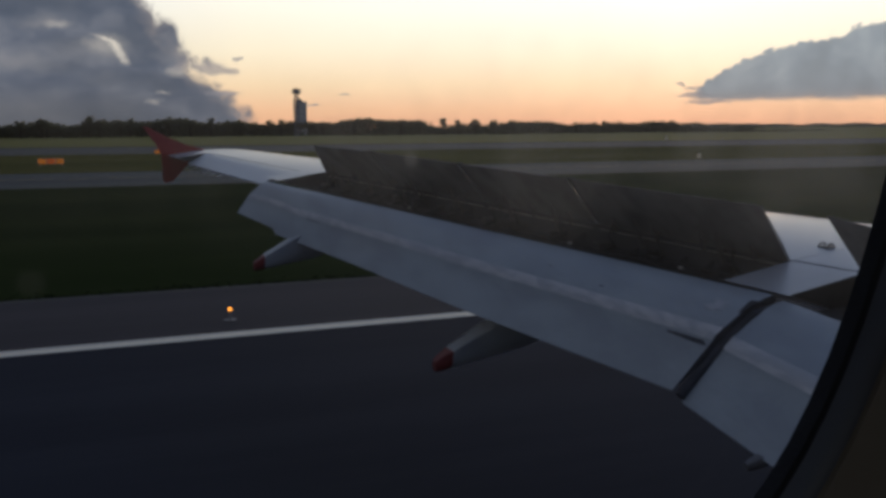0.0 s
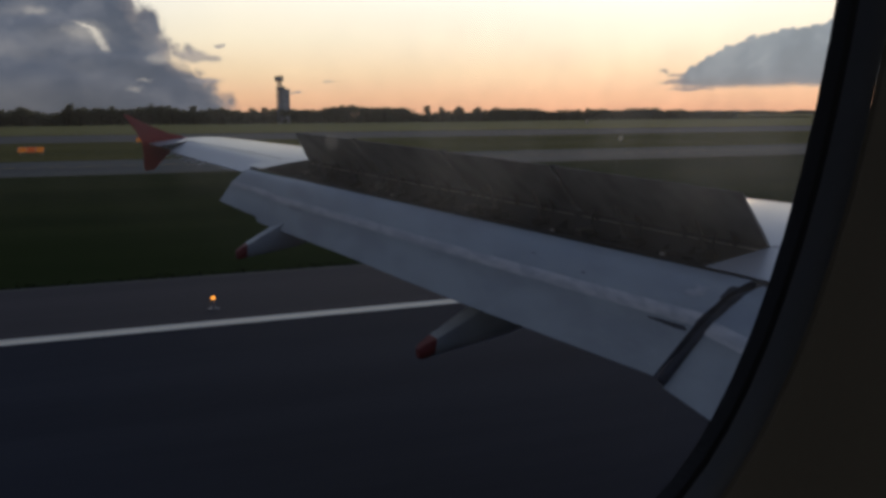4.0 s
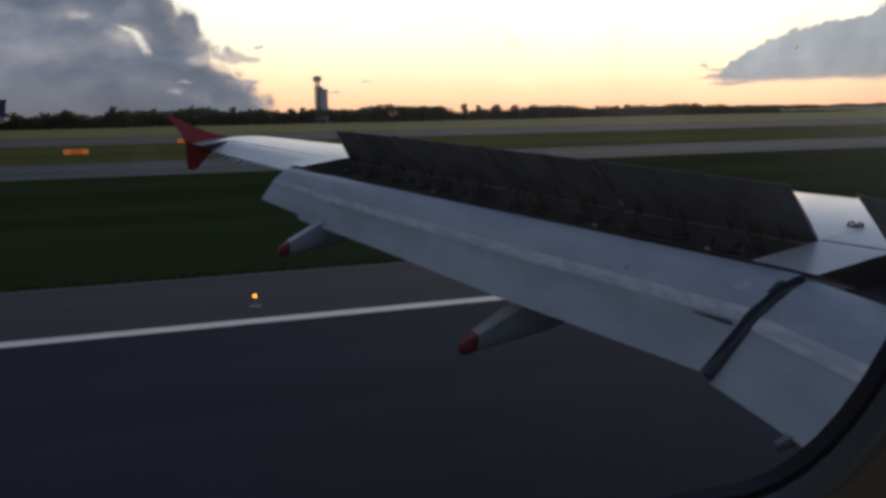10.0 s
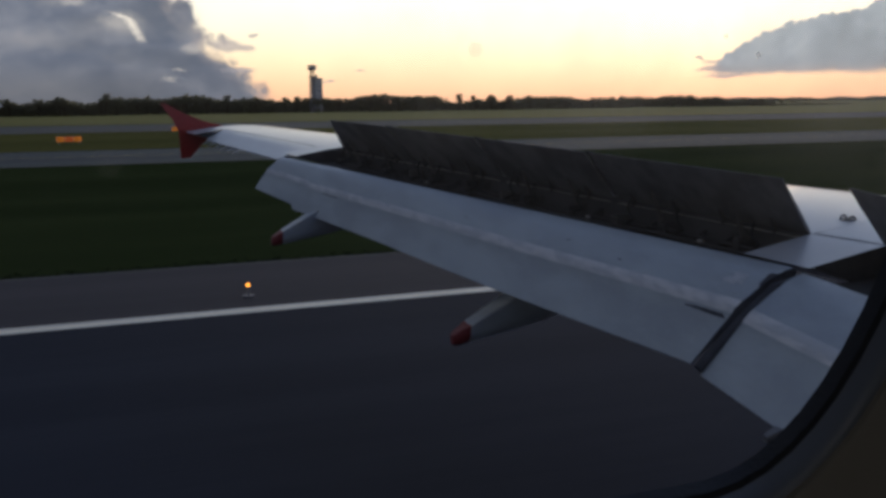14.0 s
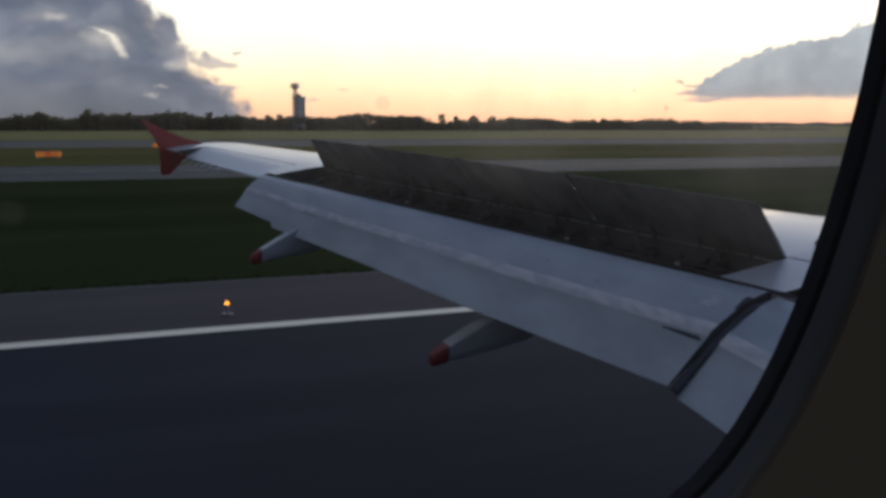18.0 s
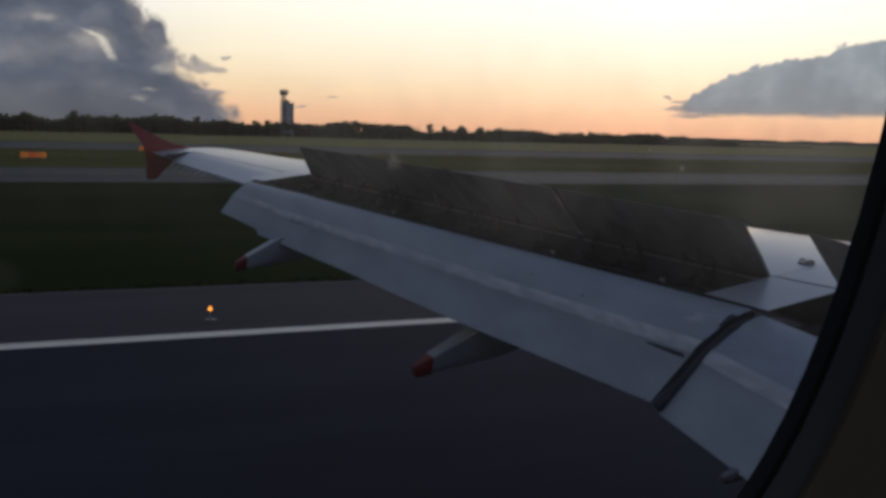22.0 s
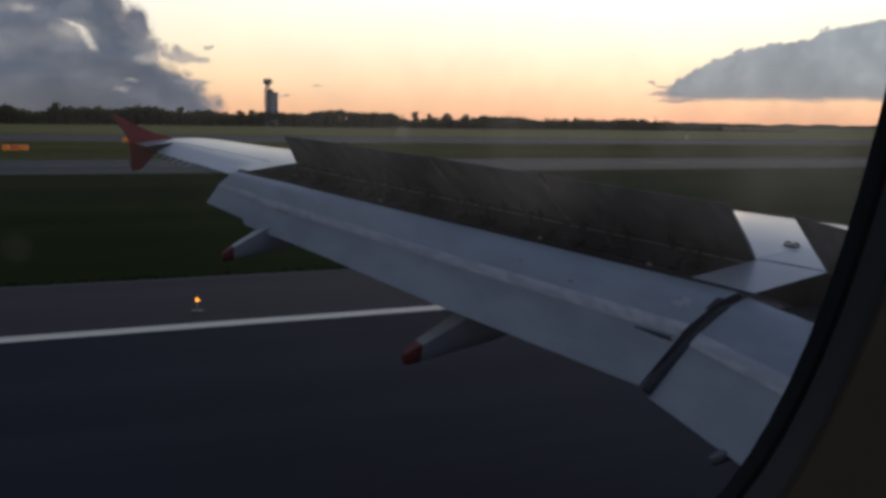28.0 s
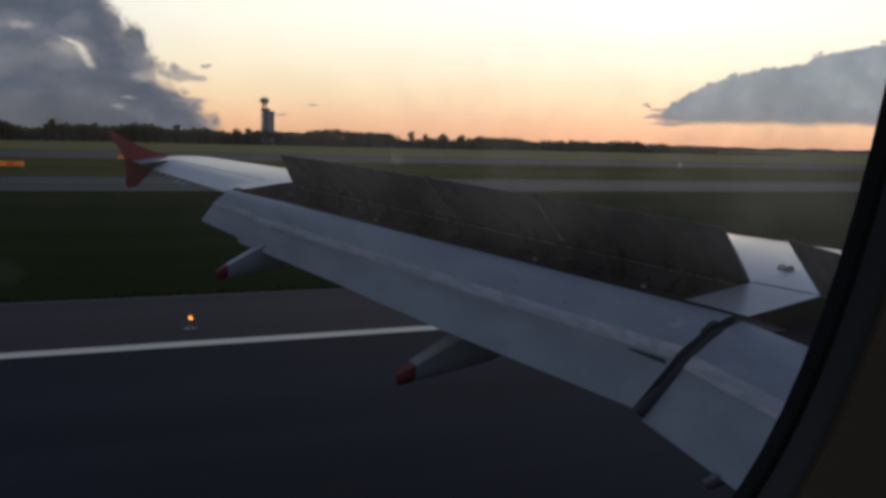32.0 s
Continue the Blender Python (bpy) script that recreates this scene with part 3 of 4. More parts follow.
def stopped_section(y):
    """The wing's outline where it stops at the aileron hinge."""
    xh = aileron_hinge(y)
    ring = section(y, False)
    zt = upper(y, xh)
    ring[10:13] = [(xh + 0.05, y, upper(y, xh + 0.05)), (xh, y, zt), (xh + 0.004, y, zt - 0.10)]
    return [(max(x, xh), yy, z) for x, yy, z in ring]


part("wing_end", wing_piece(11.804, 12.18, False, 2), [SKIN, CAVITY], wing, "pale grey outer wing skin beside the aileron", True)
part("wing_end", loft([stopped_section(12.184 + 2.796 * i / 6) for i in range(7)]), SKIN, wing, "pale grey outer wing skin ahead of the aileron", True)
part("wing_end", wing_piece(14.984, 15.40, False, 2), [SKIN, CAVITY], wing, "pale grey wingtip skin", True)


def spoiler(y0, y1, angle0, angle1, ch0, ch1, taper):
    """A raised spoiler panel: upper skin, dark underside with ribs, two jacks. It turns about its swept hinge."""
    rings = []
    back_y = 0.316 if y0 > 4.85 else 0.0
    back_x = math.sqrt(1 - back_y ** 2)
    spans = 8
    for step in range(spans + 1):
        f = step / spans
        y, ch, angle = y0 + (y1 - y0) * f, ch0 + (ch1 - ch0) * f, angle0 + (angle1 - angle0) * f
        ca, sa = math.cos(radians(angle)), math.sin(radians(angle))
        hx, hz = hinge_x(y), upper(y, hinge_x(y)) + 0.006
        ring = []
        for u, v in ((0, 0), (0.3 * ch, 0.010), (ch, 0.001), (ch, -0.004), (0.7 * ch, -0.014), (0.06, -0.026), (0, -0.022)):
            run = u * ca - v * sa
            slant = taper * f * u / ch
            ring.append((hx - run * back_x + 0.334 * slant, y - run * back_y - slant, hz + u * sa + v * ca - 0.071 * slant))
        rings.append(ring)
    bm = loft(rings)
    bm.faces.ensure_lookup_table()
    # underside, tip edge and ends take the darker mottled colour
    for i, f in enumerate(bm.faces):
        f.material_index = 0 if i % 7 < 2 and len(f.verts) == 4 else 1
    ob = part("spoiler", bm, [SKIN, INNER], plane, "raised grey spoiler panel with a dark mottled underside", False)
    count = max(3, int((y1 - y0) / 0.42))
    for k in range(count):
        y = y0 + (y1 - y0) * (k + 0.5) / count
        hx, hz = hinge_x(y), upper(y, hinge_x(y))
        pts = []
        for u, v in ((0.02, -0.022), (0.15, -0.022), (0.02, -0.10)):
            pts.append((hx - (u * ca - v * sa) * back_x - 0.006, hz + u * sa + v * ca))
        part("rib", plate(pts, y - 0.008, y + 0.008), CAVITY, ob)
    for k in (0.28, 0.72):
        y = y0 + (y1 - y0) * k
        hx, hz = hinge_x(y), upper(y, hinge_x(y))
        part("jack", tube([(hx - 0.04, y, hz - 0.17), (hx - 0.27 * ca + 0.03, y, hz + 0.27 * sa - 0.04)], [0.026, 0.018], sides=6), GRIMY, ob, "oily dark metal spoiler jack")
    return ob


SPOILER_ENDS = (5.34, 7.18, 8.66, 10.20, 11.78)
LIFTS, CHORDS = (45.0, 44.6, 44.0, 43.2, 42.0), (0.635, 0.63, 0.625, 0.615, 0.60)
GAPS = (0.001, 0.030, 0.026, 0.024, 0.001)
for k in range(4):
    spoiler(SPOILER_ENDS[k] + GAPS[k], SPOILER_ENDS[k + 1] - GAPS[k + 1], LIFTS[k], LIFTS[k + 1], CHORDS[k], CHORDS[k + 1], 0.36 if k == 3 else 0.0)
for k in (1, 2, 3):
    # dark strip added as shade, closes each gap between two panels from in front
    y, ch = SPOILER_ENDS[k], CHORDS[k]
    ca, sa = math.cos(radians(LIFTS[k])), math.sin(radians(LIFTS[k]))
    hx, hz = hinge_x(y), upper(y, hinge_x(y)) + 0.006
    strip = []
    for u, v in ((-0.06, 0.016), (0.97 * ch, 0.020), (0.97 * ch, 0.030), (-0.06, 0.026)):
        strip.append((hx - (u * ca - v * sa) * 0.949, y - (u * ca - v * sa) * 0.316, hz + u * sa + v * ca))
    part("gap_shade_strip", loft([[(a - s_ * 0.316, b + s_ * 0.949, c + 0.06 * s_) for a, b, c in strip] for s_ in (-0.05, 0.05)]), RUBBER, wing, "black strip added behind the spoiler gap to darken it")
spoiler(2.73, 4.78, 47, 47, 0.60, 0.60, 0.0)
# brackets, pipes and fittings inside the long bay
bay = random.Random(3)
for k in range(15):
    y = 5.5 + k * 0.43 + bay.uniform(-0.15, 0.15)
    x0, x1 = te_x(y) + 0.20, hinge_x(y) - 0.03
    z0 = te_z(y) - 0.12
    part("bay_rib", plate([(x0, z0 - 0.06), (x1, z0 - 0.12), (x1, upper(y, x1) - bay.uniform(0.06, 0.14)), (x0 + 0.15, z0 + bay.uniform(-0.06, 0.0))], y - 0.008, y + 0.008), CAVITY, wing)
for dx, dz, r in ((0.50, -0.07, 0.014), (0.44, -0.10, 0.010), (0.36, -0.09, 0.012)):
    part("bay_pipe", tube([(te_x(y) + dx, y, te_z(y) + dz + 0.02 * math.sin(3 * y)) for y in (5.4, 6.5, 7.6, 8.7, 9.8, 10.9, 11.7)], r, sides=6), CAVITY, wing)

# worn lip along the hinge, hoses that sag into the bay and pale fittings
for ya, yb in zip(SPOILER_ENDS, SPOILER_ENDS[1:]):
    ends = [ya + 0.05 + (yb - ya - 0.1) * k / 4 for k in range(5)]
    part("hinge_lip", loft([[(hinge_x(y) - 0.030 - a, y, upper(y, hinge_x(y)) - 0.052 - b) for a, b in ((0, 0), (0.012, -0.004), (0.016, -0.014), (0.0, -0.012))] for y in ends]), BAY_PALE, wing, "worn metal lip along the spoiler hinge")
    for f in (0.22, 0.58, 0.83):
        y = ya + (yb - ya) * f + bay.uniform(-0.08, 0.08)
        hx, hz = hinge_x(y), upper(y, hinge_x(y))
        part("hose", tube([(hx - 0.10, y, hz + 0.02), (hx - 0.16, y - 0.05, hz - 0.06), (hx - 0.14, y - 0.12, hz - 0.15), (hx - 0.30, y - 0.22, hz - 0.17)], 0.013, sides=6), RUBBER, wing)
        part("bracket", box((hx - 0.20, y + 0.05, hz - 0.21), (hx - 0.05, y + 0.05 + bay.uniform(0.05, 0.14), hz - bay.uniform(0.08, 0.14)), bevel=0.006), CAVITY if f < 0.7 else GRIMY, wing)
for y in (5.86, 7.02, 9.35):
    x0, z0 = te_x(y) + 0.20, te_z(y) - 0.02
    part("bay_fitting", box((x0, y, z0 - 0.02), (x0 + 0.025, y + 0.06, z0 + 0.006), bevel=0.005), BAY_PALE, wing, "small pale fitting in the bay")

# the aileron, the seam ahead of it and small static wicks
def aileron_ring(y):
    """The drooped aileron: from its hinge down to its trailing edge."""
    f = (y - 12.2) / 2.75
    xh, zh = aileron_hinge(y) - 0.006, upper(y, aileron_hinge(y)) - 0.002
    xt, zt = 1.985 - 0.715 * f, 3.842 + 0.192 * f
    ring = [(xh, zh - 0.004), (xh - 0.03, zh + 0.002), (xh + (xt - xh) * 0.4, zh + (zt - zh) * 0.4 + 0.014), (xh + (xt - xh) * 0.75, zh + (zt - zh) * 0.75 + 0.008), (xt, zt), (xt + 0.01, zt - 0.012), (xh, zh - 0.095)]
    return [(x, y, z) for x, z in ring]


aileron = part("aileron", loft([aileron_ring(y) for y in (12.20, 12.9, 13.6, 14.3, 14.96)]), SKIN, plane, "drooped pale grey aileron on the outer trailing edge", True)
for k in range(6):
    y = 13.50 + k * 0.26
    x, _, z = aileron_ring(y)[4]
    part("static_wick", loft([[(x + 0.03, y - 0.085, z + 0.004), (x + 0.03, y + 0.085, z + 0.004), (x + 0.03, y + 0.07, z - 0.024), (x + 0.03, y - 0.07, z - 0.024)],
                              [(x - 0.11, y - 0.030, z - 0.048), (x - 0.11, y + 0.010, z - 0.048), (x - 0.11, y + 0.010, z - 0.064), (x - 0.11, y - 0.030, z - 0.064)]]), SKIN, aileron)

FENCE = [(1.60, 4.25), (1.28, 4.34), (0.98, 4.47), (0.70, 4.63), (0.61, 4.645), (0.64, 4.58), (0.80, 4.36), (0.90, 4.17), (0.90, 3.73), (0.94, 3.70), (1.06, 3.72), (1.24, 3.93), (1.34, 4.05), (1.62, 4.16)]
bm = plate(FENCE, 15.395, 15.445)
bmesh.ops.bevel(bm, geom=[e for e in bm.edges if abs(e.verts[0].co.y - e.verts[1].co.y) < 0.001], offset=0.018, segments=2, affect="EDGES")
bmesh.ops.bisect_plane(bm, geom=list(bm.verts) + list(bm.edges) + list(bm.faces), plane_co=(0, 0, 4.21), plane_no=(0, 0, 1))
for v in bm.verts:
    # both halves of the fence lean outboard from the tip
    v.co.y += 0.22 * abs(v.co.z - 4.21)
part("tip_fence", bm, RED, plane, "red painted swept wingtip fence", True)


def flap(stations_, label):
    """An extended flap: a cambered section between its nose and trailing edge at each station (y, nose x, nose z, tail x, tail z)."""
    prof = [(-0.10, -0.03), (-0.09, 0.01), (-0.02, 0.04), (0.08, 0.068), (0.22, 0.088), (0.36, 0.092), (0.40, 0.098), (0.50, 0.093), (0.52, 0.080), (0.70, 0.052), (0.85, 0.026), (1.0, 0.0),
            (1.0, -0.006), (0.7, 0.0), (0.4, -0.01), (0.1, -0.05), (-0.04, -0.06)]
    rings = []
    for y, lx, lz, tx, tz in stations_:
        ux, uz = tx - lx, tz - lz
        nx_, nz_ = uz, -ux          # normal to the chord, upwards
        if nz_ < 0:
            nx_, nz_ = -nx_, -nz_
        rings.append([(lx + u * ux + v * nx_, y, lz + u * uz + v * nz_) for u, v in prof])
    bm = loft(rings)
    bm.faces.ensure_lookup_table()
    for s in range(len(stations_) - 1):
        for i in (6, 7):
            bm.faces[s * len(prof) + i].material_index = 1
    # flap ends painted dark in place of shade in the gap
    for f in bm.faces:
        if len(f.verts) > 4:
            f.material_index = 2
    return part("flap", bm, [FLAP, FLAP_PALE, GAP], plane, label, True)


OUTER = [(4.888, 4.374, 3.342, 3.592, 2.787), (6.9, 3.677, 3.493, 3.014, 2.950), (7.9, 3.330, 3.567, 2.726, 3.048), (8.85, 3.001, 3.639, 2.453, 3.148), (10.74, 2.346, 3.781, 1.909, 3.312),
         (10.78, 2.332, 3.784, 1.899, 3.376), (11.80, 1.98, 3.86, 1.61, 3.492)]
outer = flap(OUTER, "extended outer flap, grey with a worn pale strip")
inner = flap([(0.45, 4.52, 2.885, 3.42, 2.22), (2.6, 4.47, 3.085, 3.53, 2.46), (4.84, 4.42, 3.305, 3.64, 2.71)], "extended inner flap, grey with a worn pale strip")
part("flap_seal", tube([(4.44, 4.864, 3.31), (4.25, 4.864, 3.275), (4.0, 4.864, 3.09), (3.64, 4.864, 2.745)], 0.034, sides=10), GAP, outer, "black rubber seal in the flap gap")


def on_flap(u, y, lift=0.0):
    """A place on the outer flap's upper skin: u along the chord, y along the span."""
    a, b = next((p, q) for p, q in zip(OUTER, OUTER[1:]) if y <= q[0])
    f = (y - a[0]) / (b[0] - a[0])
    lx, lz, tx, tz = (p + (q - p) * f for p, q in zip(a[1:], b[1:]))
    crown = [(-0.02, 0.04), (0.08, 0.068), (0.22, 0.088), (0.36, 0.092), (0.40, 0.098), (0.50, 0.093), (0.52, 0.080), (0.70, 0.052), (0.85, 0.026), (1.0, 0.0)]
    v = float(np.interp(u, *zip(*crown)))
    ux, uz = tx - lx, tz - lz
    size = math.hypot(ux, uz)
    return Vector((lx + u * ux + v * uz + lift * uz / size, y, lz + u * uz - v * ux - lift * ux / size))


def strip_on_flap(name, u0, u1, y0, y1, lift, mat, label=""):
    quad = [on_flap(u0, y0, lift), on_flap(u0, y1, lift), on_flap(u1, y1, lift), on_flap(u1, y0, lift)]
    low_ = [p - Vector((0, 0, 0.02)) for p in quad]
    part(name, loft([quad, low_]), mat, outer, label)


strip_on_flap("slot", 0.535, 0.541, 10.0, 10.30, 0.004, DULL, "dark slot in the flap skin")
strip_on_flap("slot", 0.547, 0.559, 4.94, 5.19, 0.004, GAP, "dark slot in the flap skin")
wear = random.Random(11)
for k in range(3):
    # torn edge of the rubber seal, lapping over the flap end
    strip_on_flap("seal_lap", 0.05 + 0.05 * k, 0.11 + 0.05 * k, 4.886, 4.925 - 0.012 * k + wear.uniform(0.0, 0.012), 0.004, GAP, "torn black edge of the flap seal")
for k in range(4):
    strip_on_flap("slot_lip", 0.552 + 0.006 * k, 0.560 + 0.006 * k, 4.94 - 0.01 * k, 5.24 - 0.07 * k, 0.004, GAP, "dark notch in the flap skin")
for u, y in ((0.30, 6.02), (0.22, 6.62), (0.27, 7.9), (0.30, 9.3)):
    strip_on_flap("scuff", u, u + 0.008, y, y + wear.uniform(0.02, 0.04), 0.003, DULL, "small dark scuff on the flap skin")
for k in range(6):
    strip_on_flap("bare_patch", 0.13 + 0.022 * k, 0.148 + 0.022 * k, 5.01 + wear.uniform(0, 0.05), 5.10 + wear.uniform(0, 0.07), 0.003, FLAP_PALE, "bare scuffed patch beside the seal")
for k in range(2):
    strip_on_flap("stencil_bar", 0.17 + 0.035 * k, 0.188 + 0.035 * k, 5.05, 5.12, 0.003, FLAP_PALE)


def fairing(tip, length, drop, size, cap=CRIMSON, cap_label="faded red fairing end cap", paint=FLAP):
    """A canoe-shaped flap track fairing; tip: its aft end; it rises forward to the wing."""
    rings = []
    outline = [(-1.0, 0.78), (1.0, 0.78), (0.96, 0.30), (0.82, -0.30), (0.54, -0.80), (0.20, -0.98), (-0.20, -0.98), (-0.54, -0.80), (-0.82, -0.30), (-0.96, 0.30)]
    knob_ring = [(math.cos(radians(a)), math.sin(radians(a))) for a in (135, 45, 9, -27, -54, -81, -99, -126, -153, 171)]
    for f, hh, hw in ((-0.006, 0.050, 0.044), (0.008, 0.076, 0.070), (0.034, 0.090, 0.084), (0.068, 0.098, 0.092), (0.22, 0.160, 0.122), (0.42, 0.24, 0.15), (0.62, 0.27, 0.16), (0.82, 0.21, 0.13), (1.0, 0.05, 0.03)):
        x, z = tip[0] + f * length, tip[2] + drop * min(1.0, f * 1.25)
        form = knob_ring if f < 0.05 else outline
        rings.append([(x, tip[1] + hw * size * c, z + hh * size * q) for c, q in form])
    body = part("track_fairing", loft(rings[3:]), paint, plane, "grey canoe-shaped flap track fairing", True)
    part("end_cap", loft(rings[:4]), cap, body, cap_label, True)
    return body


fairing((2.70, 7.2, 2.47), 2.1, 0.62, 1.0)
fairing((1.58, 10.3, 2.995), 1.7, 0.52, 0.92)
fairing((3.52, 4.02, 2.575), 2.4, 0.45, 0.5, DULL, "dull grey fairing end cap", DULL)

# the small lashing ring on the fixed panel
bx, by = 5.46, 5.44
bz = upper(by, bx)
hook = part("lashing_ring", box((bx - 0.05, by - 0.05, bz - 0.004), (bx + 0.05, by + 0.05, bz + 0.008), bevel=0.003), DULL, plane, "small dark metal lashing ring on the wing")
for s in (-0.022, 0.022):
    part("loop", tube([(bx - 0.035, by + s * 2, bz), (bx - 0.025, by + s * 2, bz + 0.022), (bx + 0.0, by + s * 2, bz + 0.032), (bx + 0.025, by + s * 2, bz + 0.022), (bx + 0.035, by + s * 2, bz)], 0.008, sides=6), RUBBER, hook)
# seams of the skin panels
bm = bmesh.new()
for ya, yb, f in ((4.81, 5.31, 0.0),):
    ring = []
    for y in (ya, yb):
        x = hinge_x(y)
        ring.append([(x - 0.008, y, upper(y, x - 0.008) + 0.002), (x + 0.008, y, upper(y, x + 0.008) + 0.002), (x + 0.008, y, upper(y, x + 0.008) - 0.002), (x - 0.008, y, upper(y, x - 0.008) - 0.002)])
    loft(ring, bm)
part("seam", bm, RUBBER, wing)

# ---------------------------------------------------------------- fuselage, cabin and window
CY, CZ, RAD = -1.765, 4.35, 1.975
WIN = dict(left=-0.03, right=0.1283, x=0.0491, z=4.6821, a=0.0773, top=0.160, bottom=0.1988, lean=0.089)


def window_loop(off, y, count=64):
    pts = []
    for i in range(count):
        t = 2 * math.pi * (i + 0.5) / count
        c, q = math.cos(t), math.sin(t)
        x = (WIN["a"] + off) * math.copysign(abs(c) ** 0.87, c)
        z = (WIN["top" if q > 0 else "bottom"] + off) * math.copysign(abs(q) ** 0.87, q)
        pts.append(((WIN["right"] if x > 0 else WIN["left"]) + x, y - WIN["lean"] * z, WIN["z"] + z))
    return pts


def to_rect(loop, x0, x1, z0, z1, y):
    """The points of a loop pushed out to a rectangle."""
    out = []
    for x, _, z in loop:
        dx, dz = x - WIN["x"], z - WIN["z"]
        k = 1e9
        if abs(dx) > 1e-6:
            k = min(k, ((x1 if dx > 0 else x0) - WIN["x"]) / dx)
        if abs(dz) > 1e-6:
            k = min(k, ((z1 if dz > 0 else z0) - WIN["z"]) / dz)
        px, pz = WIN["x"] + dx * k, WIN["z"] + dz * k
        out.append((px, y(pz) if callable(y) else min(y - WIN["lean"] * (pz - WIN["z"]), hull_y(pz) - 0.03), pz))
    return out


def hull_y(z):
    return CY + math.sqrt(max(0.0, RAD * RAD - (z - CZ) ** 2))


X0, X1, Z0, Z1 = -0.5, 0.7, 4.15, 5.05
hole = window_loop(0.075, 0.2)
hole = [(x, hull_y(z), z) for x, _, z in hole]
bm = loft([hole, to_rect(hole, X0, X1, Z0, Z1, hull_y)], caps=False)
a0, a1 = math.asin((Z0 - CZ) / RAD), math.asin((Z1 - CZ) / RAD)
stations = [(-17.0, 0.05, 0.9), (-16.0, 0.35, 0.75), (-12.0, 0.8, 0.3), (-9.0, 1.0, 0.0), (X0, 1.0, 0.0)]
ahead = [(X1, 1.0, 0.0), (12.0, 1.0, 0.0), (15.5, 0.93, -0.05), (18.0, 0.66, -0.3), (19.3, 0.30, -0.45), (19.6, 0.05, -0.5)]


def ring_at(x, s, up, lo, hi, count):
    return [(x, CY + RAD * s * math.cos(lo + (hi - lo) * i / count), CZ + up + RAD * s * math.sin(lo + (hi - lo) * i / count)) for i in range(count + 1)]


for group in (stations, ahead):
    loft([ring_at(x, s, u, a0, a0 + 2 * math.pi, 48) for x, s, u in group], bm, caps=False, closed=False)
loft([ring_at(x, 1.0, 0, a1, a0 + 2 * math.pi, 44) for x in (X0, X1)], bm, caps=False, closed=False)
hull = part("fuselage", bm, HULL, plane, "white painted fuselage skin", True)
# legs and wheels under the aircraft
for gx, gy, r in ((5.4, 2.0, 0.58), (5.4, -5.5, 0.58), (17.0, CY, 0.38)):
    gear = part("landing_gear", tube([(gx, gy, 3.0 if r > 0.5 else 2.6), (gx, gy, r)], 0.11, sides=10), METAL, plane, "main landing gear leg")
    for s in (-1, 1):
        part("wheel", tube([(gx, gy + s * 0.22, r), (gx, gy + s * 0.26, r), (gx, gy + s * 0.58, r), (gx, gy + s * 0.62, r)], [r * 0.8, r, r, r * 0.8], sides=20), RUBBER, gear, "black tyre", True)

# cabin lining round the window
win = tagged(new("window_1"), "oval cabin window with black seal and grey plastic bezel", "window", kind="structure")
part("seal", loft([window_loop(0.020, 0.184), window_loop(0.0, 0.172), window_loop(0.002, 0.1685), window_loop(0.0065, 0.1675), window_loop(0.009, 0.170)], caps=False), SEAL, win, "black rubber window seal", True)
part("bezel", loft([window_loop(0.0036, 0.1705), window_loop(0.0042, 0.1676), window_loop(0.0058, 0.1646), window_loop(0.0076, 0.1622), window_loop(0.0090, 0.1615), window_loop(0.0104, 0.1628)], caps=False), BEZEL, win, "grey plastic window bezel", True)
bm = bmesh.new()
bm.faces.new([bm.verts.new(p) for p in window_loop(0.018, 0.180)])
pane = part("pane", bm, PANE, win, "clear acrylic pane with fine scratches, smears and painted-in haze")
pane.visible_shadow = False
lip = window_loop(0.0098, 0.1622)
bm = loft([lip, window_loop(0.0105, 0.1609), window_loop(0.0145, 0.1597), window_loop(0.042, 0.1560), to_rect(lip, -1.2, 1.6, 3.45, 5.25, 0.150)], caps=False)
tagged(link("wall_port", bm, LINING, True), "beige moulded plastic cabin side lining", "wall", kind="structure")
HEIGHTS = [3.45, 3.75, 4.05, 4.35, 4.65, 4.95, 5.25]
far_wall = [(2 * CY - hull_y(z) + 0.03, z) for z in HEIGHTS]
bm = loft([[(x, y, z) for y, z in far_wall] + [(x, y + 0.02, z) for y, z in reversed(far_wall)] for x in (-1.2, 1.6)])
tagged(link("wall_starboard", bm, LINING), "beige moulded plastic cabin side lining", "wall", kind="structure")
cross = far_wall + [(hull_y(z) - 0.03, z) for z in reversed(HEIGHTS)]
for name, x in (("wall_aft", -1.244), ("wall_forward", 1.604)):
    tagged(link(name, loft([[(x, y, z) for y, z in cross], [(x + 0.04, y, z) for y, z in cross]]), LINING), "plain beige cabin partition", "wall", kind="structure")
for name, z0, z1, mat, label in (("ceiling", 5.254, 5.29, LINING, "plain pale cabin ceiling"), ("floor", 3.41, 3.446, CARPET, "dark cabin carpet floor")):
    tagged(link(name, box((-1.24, far_wall[0][0] + 0.03, z0), (1.64, hull_y(5.25) - 0.06, z1)), mat), label, name, kind="structure")

tube_light = tagged(new("ceiling_light"), "dimmed warm cabin ceiling light strip", "lamp")
part("housing", box((-1.0, -1.3, 5.20), (1.4, -1.1, 5.25), bevel=0.01), LINING, tube_light)
part("diffuser", box((-0.95, -1.28, 5.190), (1.35, -1.12, 5.199)), CABIN, tube_light, "dim warm diffuser")

